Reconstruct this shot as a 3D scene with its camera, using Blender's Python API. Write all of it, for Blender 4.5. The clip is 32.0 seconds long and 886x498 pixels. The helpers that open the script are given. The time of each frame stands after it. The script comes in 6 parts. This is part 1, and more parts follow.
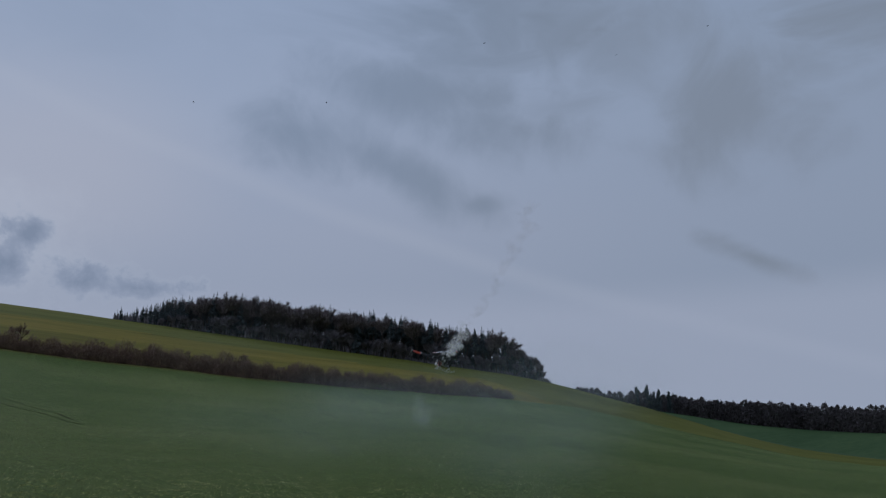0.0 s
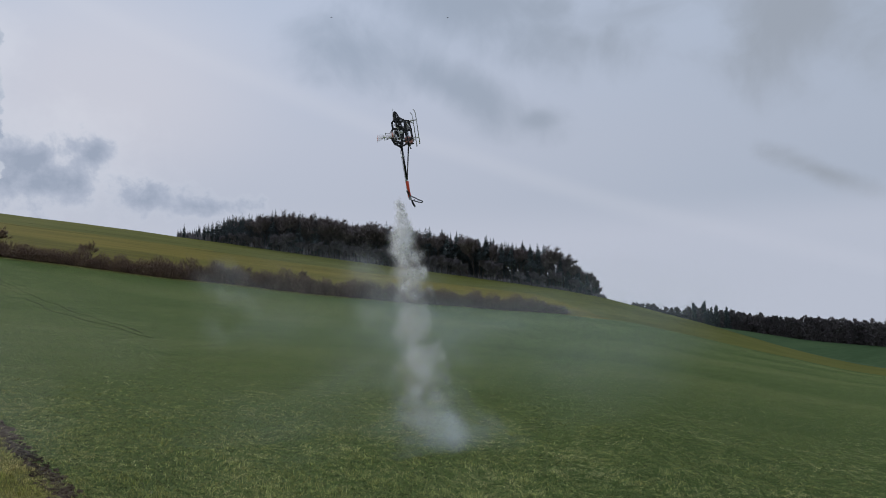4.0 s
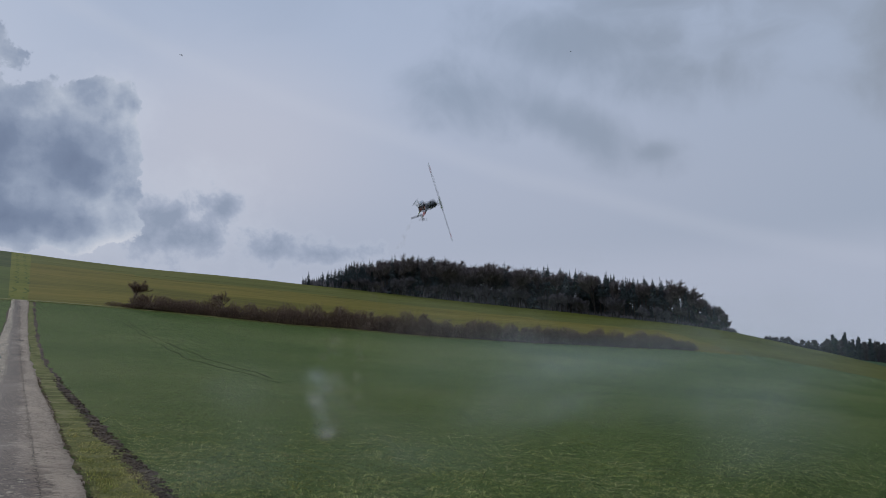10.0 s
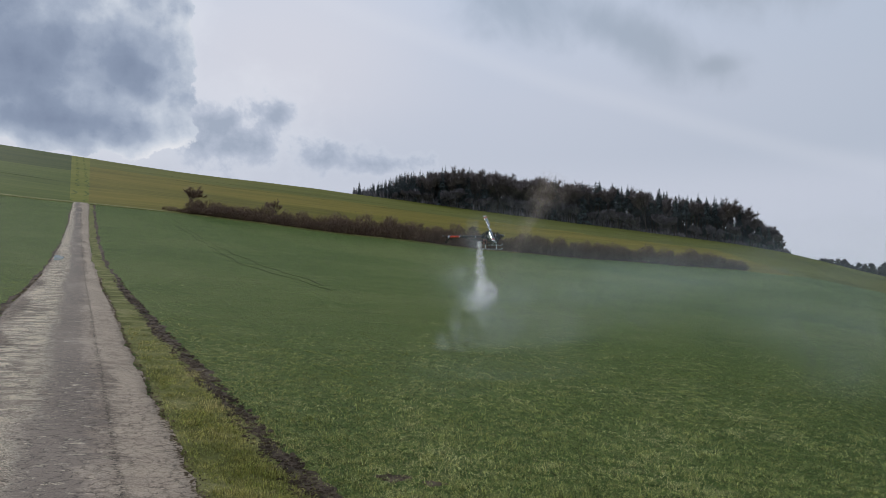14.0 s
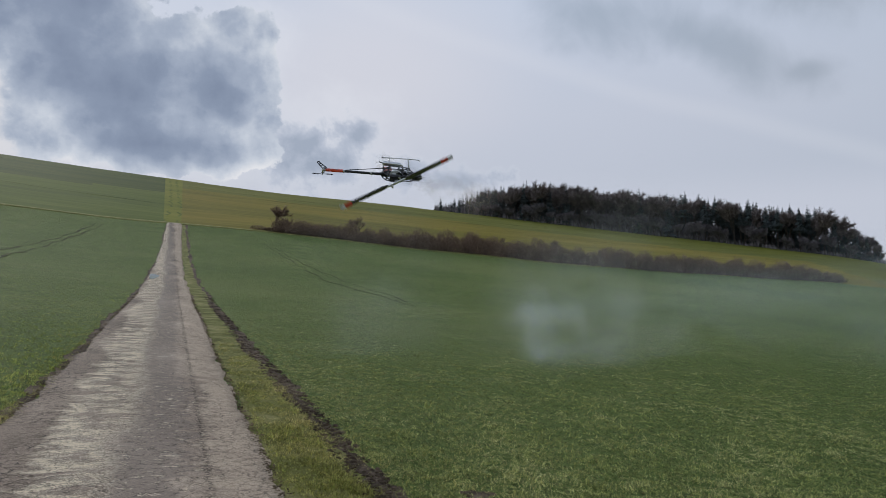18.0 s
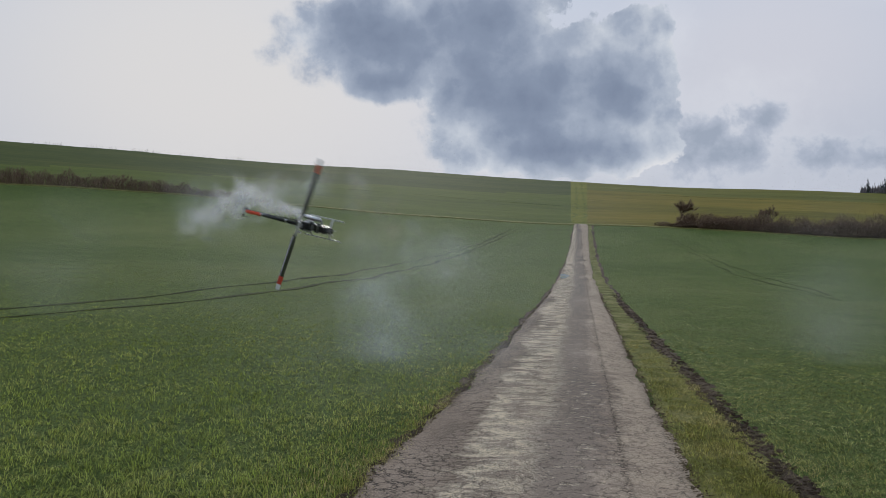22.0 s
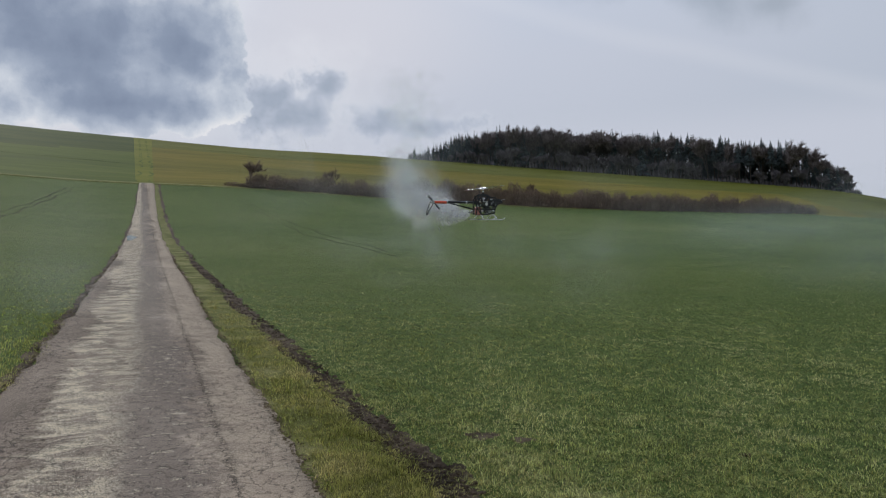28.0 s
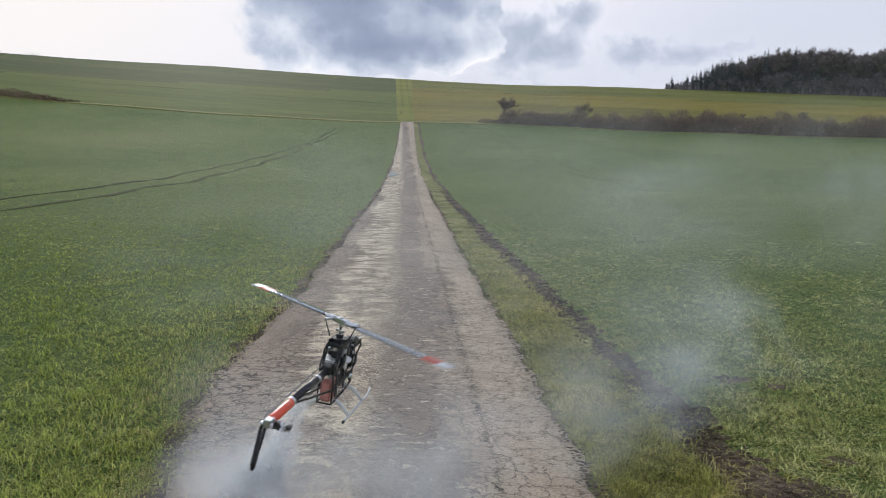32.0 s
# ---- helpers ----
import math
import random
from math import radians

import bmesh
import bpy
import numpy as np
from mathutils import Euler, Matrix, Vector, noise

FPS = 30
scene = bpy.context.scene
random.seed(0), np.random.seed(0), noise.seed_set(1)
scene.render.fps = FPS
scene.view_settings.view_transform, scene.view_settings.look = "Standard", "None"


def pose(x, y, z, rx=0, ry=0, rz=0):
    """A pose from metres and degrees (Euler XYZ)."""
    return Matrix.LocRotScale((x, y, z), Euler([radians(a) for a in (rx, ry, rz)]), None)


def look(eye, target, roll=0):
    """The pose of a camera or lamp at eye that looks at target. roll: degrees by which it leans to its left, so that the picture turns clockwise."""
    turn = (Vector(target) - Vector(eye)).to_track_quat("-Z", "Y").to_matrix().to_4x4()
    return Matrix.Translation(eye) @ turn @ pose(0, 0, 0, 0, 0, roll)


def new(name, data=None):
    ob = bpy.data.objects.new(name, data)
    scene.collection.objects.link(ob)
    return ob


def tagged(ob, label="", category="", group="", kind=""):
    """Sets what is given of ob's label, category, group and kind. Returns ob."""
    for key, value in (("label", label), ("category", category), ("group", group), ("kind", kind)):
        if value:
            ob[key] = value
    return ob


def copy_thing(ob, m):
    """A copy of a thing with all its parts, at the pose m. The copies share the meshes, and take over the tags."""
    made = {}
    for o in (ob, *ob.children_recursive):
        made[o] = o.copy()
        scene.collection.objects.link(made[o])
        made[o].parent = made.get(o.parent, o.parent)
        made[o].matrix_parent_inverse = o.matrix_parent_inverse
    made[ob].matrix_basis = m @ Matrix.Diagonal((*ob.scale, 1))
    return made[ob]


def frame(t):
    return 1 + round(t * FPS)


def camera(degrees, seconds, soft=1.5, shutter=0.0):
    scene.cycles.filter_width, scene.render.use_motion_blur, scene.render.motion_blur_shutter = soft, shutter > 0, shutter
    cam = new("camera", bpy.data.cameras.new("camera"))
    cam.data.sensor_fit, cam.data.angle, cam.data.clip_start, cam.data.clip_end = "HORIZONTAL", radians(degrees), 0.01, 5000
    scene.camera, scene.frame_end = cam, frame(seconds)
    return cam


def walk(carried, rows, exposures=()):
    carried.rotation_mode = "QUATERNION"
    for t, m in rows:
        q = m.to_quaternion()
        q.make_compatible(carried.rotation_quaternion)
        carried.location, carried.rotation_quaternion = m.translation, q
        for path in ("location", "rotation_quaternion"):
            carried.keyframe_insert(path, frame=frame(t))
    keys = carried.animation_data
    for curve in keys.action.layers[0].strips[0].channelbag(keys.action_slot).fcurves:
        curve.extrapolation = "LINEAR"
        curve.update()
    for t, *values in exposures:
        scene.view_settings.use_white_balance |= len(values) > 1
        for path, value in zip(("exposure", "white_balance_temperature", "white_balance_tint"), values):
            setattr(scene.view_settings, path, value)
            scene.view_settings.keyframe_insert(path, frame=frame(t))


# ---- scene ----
# ---- camera: stands on the track, turns in the hand ----
cam = camera(56.0, 32.0, soft=0.8, shutter=0.25)
# seconds, then the turn about x, y and z in degrees
PATH = [
    (0, 103.91, 1.08, -39.22),
    (0.5, 100.34, 0.98, -37.34),
    (1, 97.84, 0.89, -35.94),
    (1.5, 98.36, 0.88, -34.71),
    (2, 99.51, 0.43, -32.29),
    (2.5, 100.24, -0.32, -29.95),
    (3, 98.78, 0.47, -32.51),
    (3.5, 97.52, 0.98, -34.80),
    (5.5, 102.27, 1.12, -36.62),
    (6, 103.15, 1.14, -36.62),
    (6.5, 106.40, 1.38, -35.29),
    (7, 109.66, 2.08, -33.92),
    (7.5, 111.59, 2.37, -32.42),
    (8, 112.37, 2.57, -30.83),
    (8.5, 112.00, 2.31, -29.18),
    (9, 109.80, 2.06, -27.95),
    (9.5, 104.17, 1.77, -27.26),
    (10, 101.16, 1.53, -27.08),
    (10.5, 101.56, 1.69, -26.52),
    (11, 101.95, 1.58, -25.84),
    (11.5, 100.09, 1.25, -25.40),
    (12, 96.11, 0.73, -25.03),
    (12.5, 94.49, 0.26, -24.94),
    (13, 95.07, 0.04, -24.96),
    (13.5, 95.64, -0.21, -24.82),
    (14, 95.17, -0.34, -23.90),
    (14.5, 94.84, -0.46, -23.10),
    (16.5, 94.67, -0.55, -22.48),
    (17, 94.79, -0.49, -22.05),
    (17.5, 95.53, -0.29, -20.37),
    (18, 96.20, -0.24, -18.25),
    (18.5, 96.25, -0.27, -14.39),
    (19, 95.89, 0.00, -10.19),
    (19.5, 95.93, 0.45, -3.88),
    (20, 95.92, 0.11, 1.92),
    (20.5, 95.82, -0.30, 5.15),
    (21, 95.81, -0.41, 6.72),
    (21.5, 95.85, -0.34, 8.03),
    (22, 95.85, -0.42, 9.23),
    (22.5, 95.73, -0.36, 8.91),
    (23, 96.13, -0.45, 5.33),
    (23.5, 97.46, -0.20, 0.99),
    (24, 99.76, 0.57, -3.57),
    (24.5, 102.32, 1.00, -7.82),
    (25, 104.53, 1.88, -10.95),
    (25.5, 106.48, 2.53, -13.79),
    (27.5, 97.07, 2.75, -19.13),
    (28, 92.61, 2.40, -19.66),
    (28.5, 89.35, 2.25, -20.17),
    (29, 87.52, 1.41, -20.66),
    (29.5, 87.61, 0.77, -20.69),
    (30, 88.29, 0.63, -19.08),
    (30.5, 88.97, 0.52, -15.97),
    (31, 89.18, 0.58, -11.06),
    (31.5, 88.86, 0.97, -6.57),
    (32, 88.79, 1.81, -2.45),
]
EXPOSURES = [(0, -0.72, 5600, 10), (0.5, -0.55, 5900, 10), (1, -0.25, 6250, 10), (2, -0.12, 6150, 10), (3.5, -0.12, 6150, 10), (6, -0.27, 6080, 10), (6.5, -0.4, 5950, 10), (7, -0.4, 5650, 10), (7.5, -0.55, 5500, 10), (8, -0.75, 5400, 10), (9, -0.80, 5400, 10),
             (9.5, -0.6, 5700, 10), (10, -0.35, 5900, 10), (11, -0.28, 6100, 10), (12, -0.12, 6300, 10), (13, 0.0, 6200, 9), (17, 0.03, 6250, 9), (20, -0.07, 6250, 9), (23.5, -0.07, 6250, 9), (25, -0.25, 6150, 10), (25.5, -0.25, 6150, 10),
             (27.5, -0.1, 6300, 9), (28, 0.02, 6300, 9), (28.5, 0.28, 6350, 11), (29, 0.42, 6350, 11), (30, 0.47, 6350, 11), (32, 0.40, 6350, 11)]
# the holder shifts his weight a little to the left near the end
SHIFT = [(0, 0), (25.5, 0), (27.5, -0.15), (28.5, -0.19), (29.5, -0.18), (31, -0.11), (32, -0.09)]
walk(cam, [(t, pose(float(np.interp(t, [r[0] for r in SHIFT], [r[1] for r in SHIFT])), 0, 1.8, a, b, c)) for t, a, b, c in PATH], EXPOSURES)

# ---- sky: high veil, grey streaks, one large cumulus with the sun behind it ----
SUN_BEARING, SUN_HEIGHT = -12.0, 21.0
world = bpy.data.worlds.new("sky")
scene.world = world
world.use_nodes = True
wt = world.node_tree
wt.nodes.clear()


class Nodes:
    """Short hand for wiring nodes."""

    def __init__(self, tree):
        self.t = tree

    def node(self, kind, **props):
        n = self.t.nodes.new(kind)
        for k, v in props.items():
            if k == "operation":
                n.operation = v
            elif k == "data_type":
                n.data_type = v
            elif k == "blend_type":
                n.blend_type = v
            elif k == "noise_dimensions":
                n.noise_dimensions = v
        return n

    def put(self, socket, v):
        if isinstance(v, bpy.types.NodeSocket):
            self.t.links.new(v, socket)
        else:
            socket.default_value = v

    def m(self, op, a, b=0.0, c=0.0, clamp=False):
        n = self.node("ShaderNodeMath", operation=op)
        n.use_clamp = clamp
        for s, v in zip(n.inputs, (a, b, c)):
            self.put(s, v)
        return n.outputs[0]

    def step(self, v, lo, hi, a=0.0, b=1.0):
        n = self.node("ShaderNodeMapRange")
        n.interpolation_type = "SMOOTHSTEP"
        for s, x in zip(n.inputs, (v, lo, hi, a, b)):
            self.put(s, x)
        return n.outputs[0]

    def mix(self, fac, a, b, mode="MIX"):
        n = self.node("ShaderNodeMixRGB", blend_type=mode)
        for s, v in zip(n.inputs, (fac, a, b)):
            self.put(s, (*v, 1.0) if isinstance(v, tuple) and len(v) == 3 else v)
        return n.outputs[0]

    def noise(self, vec, scale, detail=4.0, rough=0.55, warp=0.0):
        n = self.node("ShaderNodeTexNoise")
        if vec is not None:
            self.put(n.inputs["Vector"], vec)
        for k, v in (("Scale", scale), ("Detail", detail), ("Roughness", rough), ("Distortion", warp)):
            n.inputs[k].default_value = v
        return n.outputs["Fac"], n.outputs["Color"]

    def ramp(self, fac, stops):
        n = self.node("ShaderNodeValToRGB")
        self.put(n.inputs[0], fac)
        e = n.color_ramp.elements
        while len(e) < len(stops):
            e.new(0.5)
        for el, (p, c) in zip(e, stops):
            el.position, el.color = p, (*c, 1)
        return n.outputs[0]

    def scaled(self, vec, s, offset=(0, 0, 0)):
        n = self.node("ShaderNodeMapping")
        self.put(n.inputs[0], vec)
        n.inputs[1].default_value = offset
        n.inputs[3].default_value = s
        return n.outputs[0]


def make_sky():
    w = Nodes(wt)
    way = w.node("ShaderNodeTexCoord").outputs["Generated"]
    xyz = w.node("ShaderNodeSeparateXYZ")
    w.put(xyz.inputs[0], way)
    x, y, z = xyz.outputs
    bearing = w.m("MULTIPLY", w.m("ARCTAN2", x, y), 57.2958)
    height = w.m("MULTIPLY", w.m("ARCSINE", z), 57.2958)
    big, _ = w.noise(way, 9.0, 3.0, 0.5)
    billow, _ = w.noise(way, 20.0, 10.0, 0.62, 0.15)
    mild, _ = w.noise(way, 9.0, 6.0, 0.55, 0.4)
    fine, _ = w.noise(way, 34.0, 6.0, 0.6)
    warped = w.mix(0.09, way, w.noise(way, 16.0, 5.0, 0.6)[1], "ADD")

    def lumps(scale, detail=2.0):
        v = w.node("ShaderNodeTexVoronoi")
        v.feature = "SMOOTH_F1"
        w.put(v.inputs["Vector"], warped)
        for k, s in (("Scale", scale), ("Detail", detail), ("Roughness", 0.55), ("Lacunarity", 2.3), ("Smoothness", 0.35)):
            v.inputs[k].default_value = s
        return v.outputs["Distance"]

    knob, knob_fine = lumps(9.0, 0.0), lumps(24.0, 0.0)
    soft, _ = w.noise(w.scaled(way, (1.0, 1.0, 2.6)), 3.6, 5.0, 0.55, 0.6)
    # streaks of the veil lie along a slant that falls to the right
    slant = w.m("ADD", height, w.m("MULTIPLY", bearing, 0.32))

    def blob(b0, h0, rb, rh, lean=0.0, h_in=height):
        u = w.m("DIVIDE", w.m("SUBTRACT", bearing, b0), rb)
        v = w.m("DIVIDE", w.m("SUBTRACT", w.m("SUBTRACT", h_in, h0), w.m("MULTIPLY", w.m("SUBTRACT", bearing, b0), lean)), rh)
        return w.m("SQRT", w.m("ADD", w.m("MULTIPLY", u, u), w.m("MULTIPLY", v, v)))

    def nearest(blobs, blend=0.25):
        r = None
        for b in blobs:
            one = blob(*b)
            r = one if r is None else w.m("SMOOTH_MIN", r, one, blend)
        return r

    # base: physical sky seen through a thin veil
    sky = w.node("ShaderNodeTexSky")
    sky.sky_type, sky.sun_disc = "NISHITA", False
    sky.sun_elevation, sky.sun_rotation = radians(SUN_HEIGHT), radians(SUN_BEARING)
    physical = w.mix(1.0, sky.outputs[0], (0.055, 0.055, 0.055), "MULTIPLY")
    veil = w.ramp(w.step(height, 0.0, 70.0), [(0.0, (0.52, 0.54, 0.61)), (0.12, (0.58, 0.60, 0.68)), (0.24, (0.585, 0.63, 0.735)), (0.40, (0.54, 0.605, 0.73)), (1.0, (0.36, 0.41, 0.50))])
    base = w.mix(0.9, physical, veil)
    # warm light spilling round the cloud on its left, cooler sky to the right
    glow = w.step(blob(-26.0, 17.0, 26.0, 18.0), 0.1, 1.0, 1.0, 0.0)
    base = w.mix(w.m("MULTIPLY", glow, 0.75), base, (0.80, 0.75, 0.70))
    blush = w.step(blob(13.0, 18.5, 15.0, 9.0), 0.1, 1.0, 0.45, 0.0)
    base = w.mix(blush, base, (0.74, 0.70, 0.72))
    dim = w.step(bearing, 22.0, 70.0, 0.0, 0.5)
    base = w.mix(dim, base, (0.37, 0.43, 0.51))
    # grey streaks
    r = nearest([(29.8, 21.7, 4.6, 2.2, -0.2), (36.0, 19.4, 6.0, 1.5, -0.42), (50.5, 27.6, 8.5, 4.0, -0.1), (45.0, 22.0, 6.5, 2.2, -0.2), (61.0, 21.6, 5.0, 3.4), (60.6, 12.0, 2.6, 0.7, -0.45), (42.3, 16.9, 1.5, 0.7), (40.0, 24.5, 9.0, 2.0, -0.1)], 0.4)
    streak = w.step(w.m("ADD", r, w.m("MULTIPLY", w.m("SUBTRACT", mild, 0.5), 3.4)), 0.0, 1.7, 0.62, 0.0)
    wide = w.m("MULTIPLY", w.step(soft, 0.46, 0.68), w.m("MULTIPLY", w.step(height, 17.0, 30.0, 0.0, 0.8), w.step(bearing, 22.0, 50.0, 0.15, 1.0)))
    streak = w.m("MAXIMUM", streak, wide)
    base = w.mix(streak, base, w.mix(w.step(bearing, 28.0, 62.0), (0.29, 0.345, 0.42), (0.31, 0.33, 0.355)))
    # faint bright rays of ice cloud
    ray, _ = w.noise(w.scaled(way, (1.0, 1.0, 1.0)), 2.0, 2.0)
    line = w.m("MULTIPLY", w.step(w.m("ABSOLUTE", w.m("SUBTRACT", slant, w.m("ADD", 25.4, w.m("MULTIPLY", ray, 2.0)))), 0.0, 1.1, 1.0, 0.0), 0.16)
    base = w.mix(line, base, (0.72, 0.72, 0.76))
    # cumulus
    lobes = [(2.9, 16.4, 4.2, 4.5), (-4.1, 16.1, 7.2, 4.9), (-6.9, 24.7, 1.8, 2.4), (-6.6, 21.0, 5.6, 3.5), (-13.6, 19.9, 7.6, 3.0), (-13.1, 17.1, 3.6, 1.6), (-1.0, 12.6, 7.9, 1.7), (-16.0, 26.4, 6.7, 2.8)]
    wisps = [(8.0, 13.4, 2.8, 2.3), (9.6, 11.6, 4.8, 2.0), (12.4, 13.8, 1.7, 1.3), (15.1, 11.1, 3.4, 1.9), (19.0, 10.9, 4.2, 1.2)]
    rough = w.m("ADD", w.m("MULTIPLY", w.m("SUBTRACT", billow, 0.5), 0.58), w.m("ADD", w.m("MULTIPLY", w.m("SUBTRACT", knob, 0.36), 0.34), w.m("ADD", w.m("MULTIPLY", w.m("SUBTRACT", knob_fine, 0.36), 0.32), w.m("MULTIPLY", w.m("SUBTRACT", fine, 0.5), 0.22))))
    core = w.m("MULTIPLY", nearest(lobes, 0.5), 0.87)
    rc = w.m("ADD", core, w.m("SUBTRACT", rough, 0.03))
    rw = w.m("ADD", w.m("MULTIPLY", nearest(wisps, 0.5), 0.92), w.m("ADD", w.m("MULTIPLY", w.m("SUBTRACT", billow, 0.5), 2.6), w.m("ADD", w.m("MULTIPLY", w.m("SUBTRACT", knob, 0.36), 0.4), w.m("MULTIPLY", w.m("SUBTRACT", knob_fine, 0.36), 0.3))))
    # softer lower rim, crisp upper right rim
    width = w.step(bearing, -14.0, -2.0, 0.20, 0.05)
    cover = w.step(rc, w.m("SUBTRACT", 1.02, width), w.m("ADD", 1.0, w.m("MULTIPLY", width, 0.5)), 1.0, 0.0)
    cover_w = w.step(rw, 0.7, 1.12, 0.82, 0.0)
    shade = w.m("ADD", w.m("ADD", w.m("MULTIPLY", core, 0.36), w.m("MULTIPLY", rc, 0.28)), w.m("ADD", w.m("MULTIPLY", w.m("SUBTRACT", big, 0.5), 0.75), w.m("ADD", w.m("MULTIPLY", w.m("SUBTRACT", knob_fine, 0.36), 0.30), w.m("MULTIPLY", w.m("SUBTRACT", billow, 0.5), 0.22))))
    body = w.ramp(shade, [(0.0, (0.21, 0.25, 0.34)), (0.28, (0.265, 0.31, 0.405)), (0.50, (0.385, 0.43, 0.52)), (0.68, (0.58, 0.61, 0.67)), (0.86, (0.82, 0.80, 0.80))])
    # white cloud behind the wisps and round the cumulus' foot
    pale = w.step(w.m("ADD", nearest([(9.0, 13.2, 7.5, 4.0), (0.0, 12.0, 9.0, 2.2), (4.5, 19.0, 4.0, 3.5)]), w.m("MULTIPLY", w.m("SUBTRACT", billow, 0.5), 1.6)), 0.4, 1.3, 0.3, 0.0)
    base = w.mix(pale, base, (0.80, 0.80, 0.83))
    base = w.mix(cover_w, base, w.ramp(rw, [(0.2, (0.30, 0.35, 0.44)), (0.6, (0.42, 0.46, 0.55)), (1.0, (0.62, 0.64, 0.70))]))
    base = w.mix(cover, base, body)
    # pale strip under the cloud's foot and haze at the skyline
    base = w.mix(w.step(height, 11.8, 8.5, 0.0, 0.55), base, (0.60, 0.61, 0.68))
    bg = w.node("ShaderNodeBackground")
    w.put(bg.inputs[0], base)
    bg.inputs[1].default_value = 1.0
    w.t.links.new(bg.outputs[0], w.node("ShaderNodeOutputWorld").inputs[0])


make_sky()

sun = new("sun", bpy.data.lights.new("sun", "SUN"))
sun.data.energy, sun.data.angle, sun.data.color = 1.1, radians(14), (1.0, 0.94, 0.86)
_b, _h = radians(SUN_BEARING), radians(SUN_HEIGHT)
sun.matrix_world = look((60 * math.sin(_b) * math.cos(_h), 60 * math.cos(_b) * math.cos(_h), 60 * math.sin(_h)), (0, 0, 0))


# ---- lie of the land: bearings in degrees from the road's line, heights as angles from the eye ----
EYE = 1.8
HEDGE_Y = 113.0
HEDGE_RISE = [(-180, -6), (-110, 4), (-70, 8.2), (-37.6, 8.95), (-31, 9.1), (-26, 9.0), (-16.5, 8.49), (-7, 7.88), (0, 7.5), (6.6, 7.2), (13.3, 6.5),
              (21, 5.75), (28.7, 4.93), (36, 4.28), (43.3, 3.63), (48.2, 3.0), (55, 1.2), (62, -0.6), (70, -1.6), (90, -3.5), (130, -6), (180, -6)]
CREST_RISE = [(-180, -5), (-110, 6), (-70, 10.5), (-50, 11.3), (-37.7, 11.5), (-31, 11.65), (-24, 11.5), (-12.6, 11.27), (-7, 10.9), (0, 10.4),
              (6.7, 9.8), (13.4, 9.33), (21.1, 8.49), (28.8, 7.5), (36.2, 6.46), (43, 5.39), (46, 4.8), (50, 3.6), (53.6, 2.54),
              (55.6, 1.8), (58.9, 0.7), (62, -0.1), (70, -1.3), (90, -3), (130, -5.5), (180, -5)]
FAR_RISE = [(-180, -5.5), (-110, 4), (-70, 9), (-12, 9.5), (21, 6.8), (36, 4.6), (46, 3.4), (53.6, 2.55), (56.7, 1.95), (59, 1.5), (62, 1.15), (64.4, 0.9),
            (70, 0.6), (90, 0), (130, -3), (180, -5.5)]
BEARINGS = np.arange(-180, 180.01, 0.25)


def smooth(rows, width=1.2):
    a, v = np.array(rows, float).T
    wide = np.arange(-200, 200.01, 0.25)
    val = np.interp((wide + 180) % 360 - 180, a, v)
    k = np.exp(-0.5 * (np.arange(-24, 25) * 0.25 / width) ** 2)
    return np.convolve(val, k / k.sum(), "same")[80:-80]


RISE_H, RISE_C, RISE_F = smooth(HEDGE_RISE), smooth(CREST_RISE), smooth(FAR_RISE)
CREST_D, FAR_D, END_D = 300.0, 560.0, 4200.0


def hedge_distance(b):
    """Distance of the cross track, which runs square to the road."""
    return HEDGE_Y / np.cos(np.radians(np.minimum(np.abs(b), 52.0)))


def ground(x, y):
    x, y = np.asarray(x, float), np.asarray(y, float)
    d = np.hypot(x, y)
    b = np.degrees(np.arctan2(x, y))
    eh, ec, ef = (np.tan(np.radians(np.interp(b, BEARINGS, r))) for r in (RISE_H, RISE_C, RISE_F))
    dh = hedge_distance(b)
    zh, zc, zf = EYE + dh * eh, EYE + CREST_D * ec, EYE + FAR_D * ef
    q = d / dh
    near = zh * (0.67 * q + 0.33 * q ** 3)
    s = np.clip((d - dh) / (CREST_D - dh), 0, 1)
    mid = zh + (zc - zh) * s
    s = np.clip((d - CREST_D) / (FAR_D - CREST_D), 0, 1)
    dip = -9.0 * np.sin(np.pi * s) ** 2
    far = zc + (zf - zc) * s + dip
    s = np.clip((d - FAR_D) / (END_D - FAR_D), 0, 1)
    end = zf + (-25.0 - zf) * s ** 0.5
    z = np.where(d < dh, near, np.where(d < CREST_D, mid, np.where(d < FAR_D, far, end)))
    # gentle unevenness of the fields
    rough = 0.05 * np.sin(x * 0.31 + 1.3 * np.sin(y * 0.17)) * np.sin(y * 0.23 + 0.7) * np.clip((d - 4) / 20, 0, 1)
    return z + rough


def G(x, y):
    return float(ground(x, y))


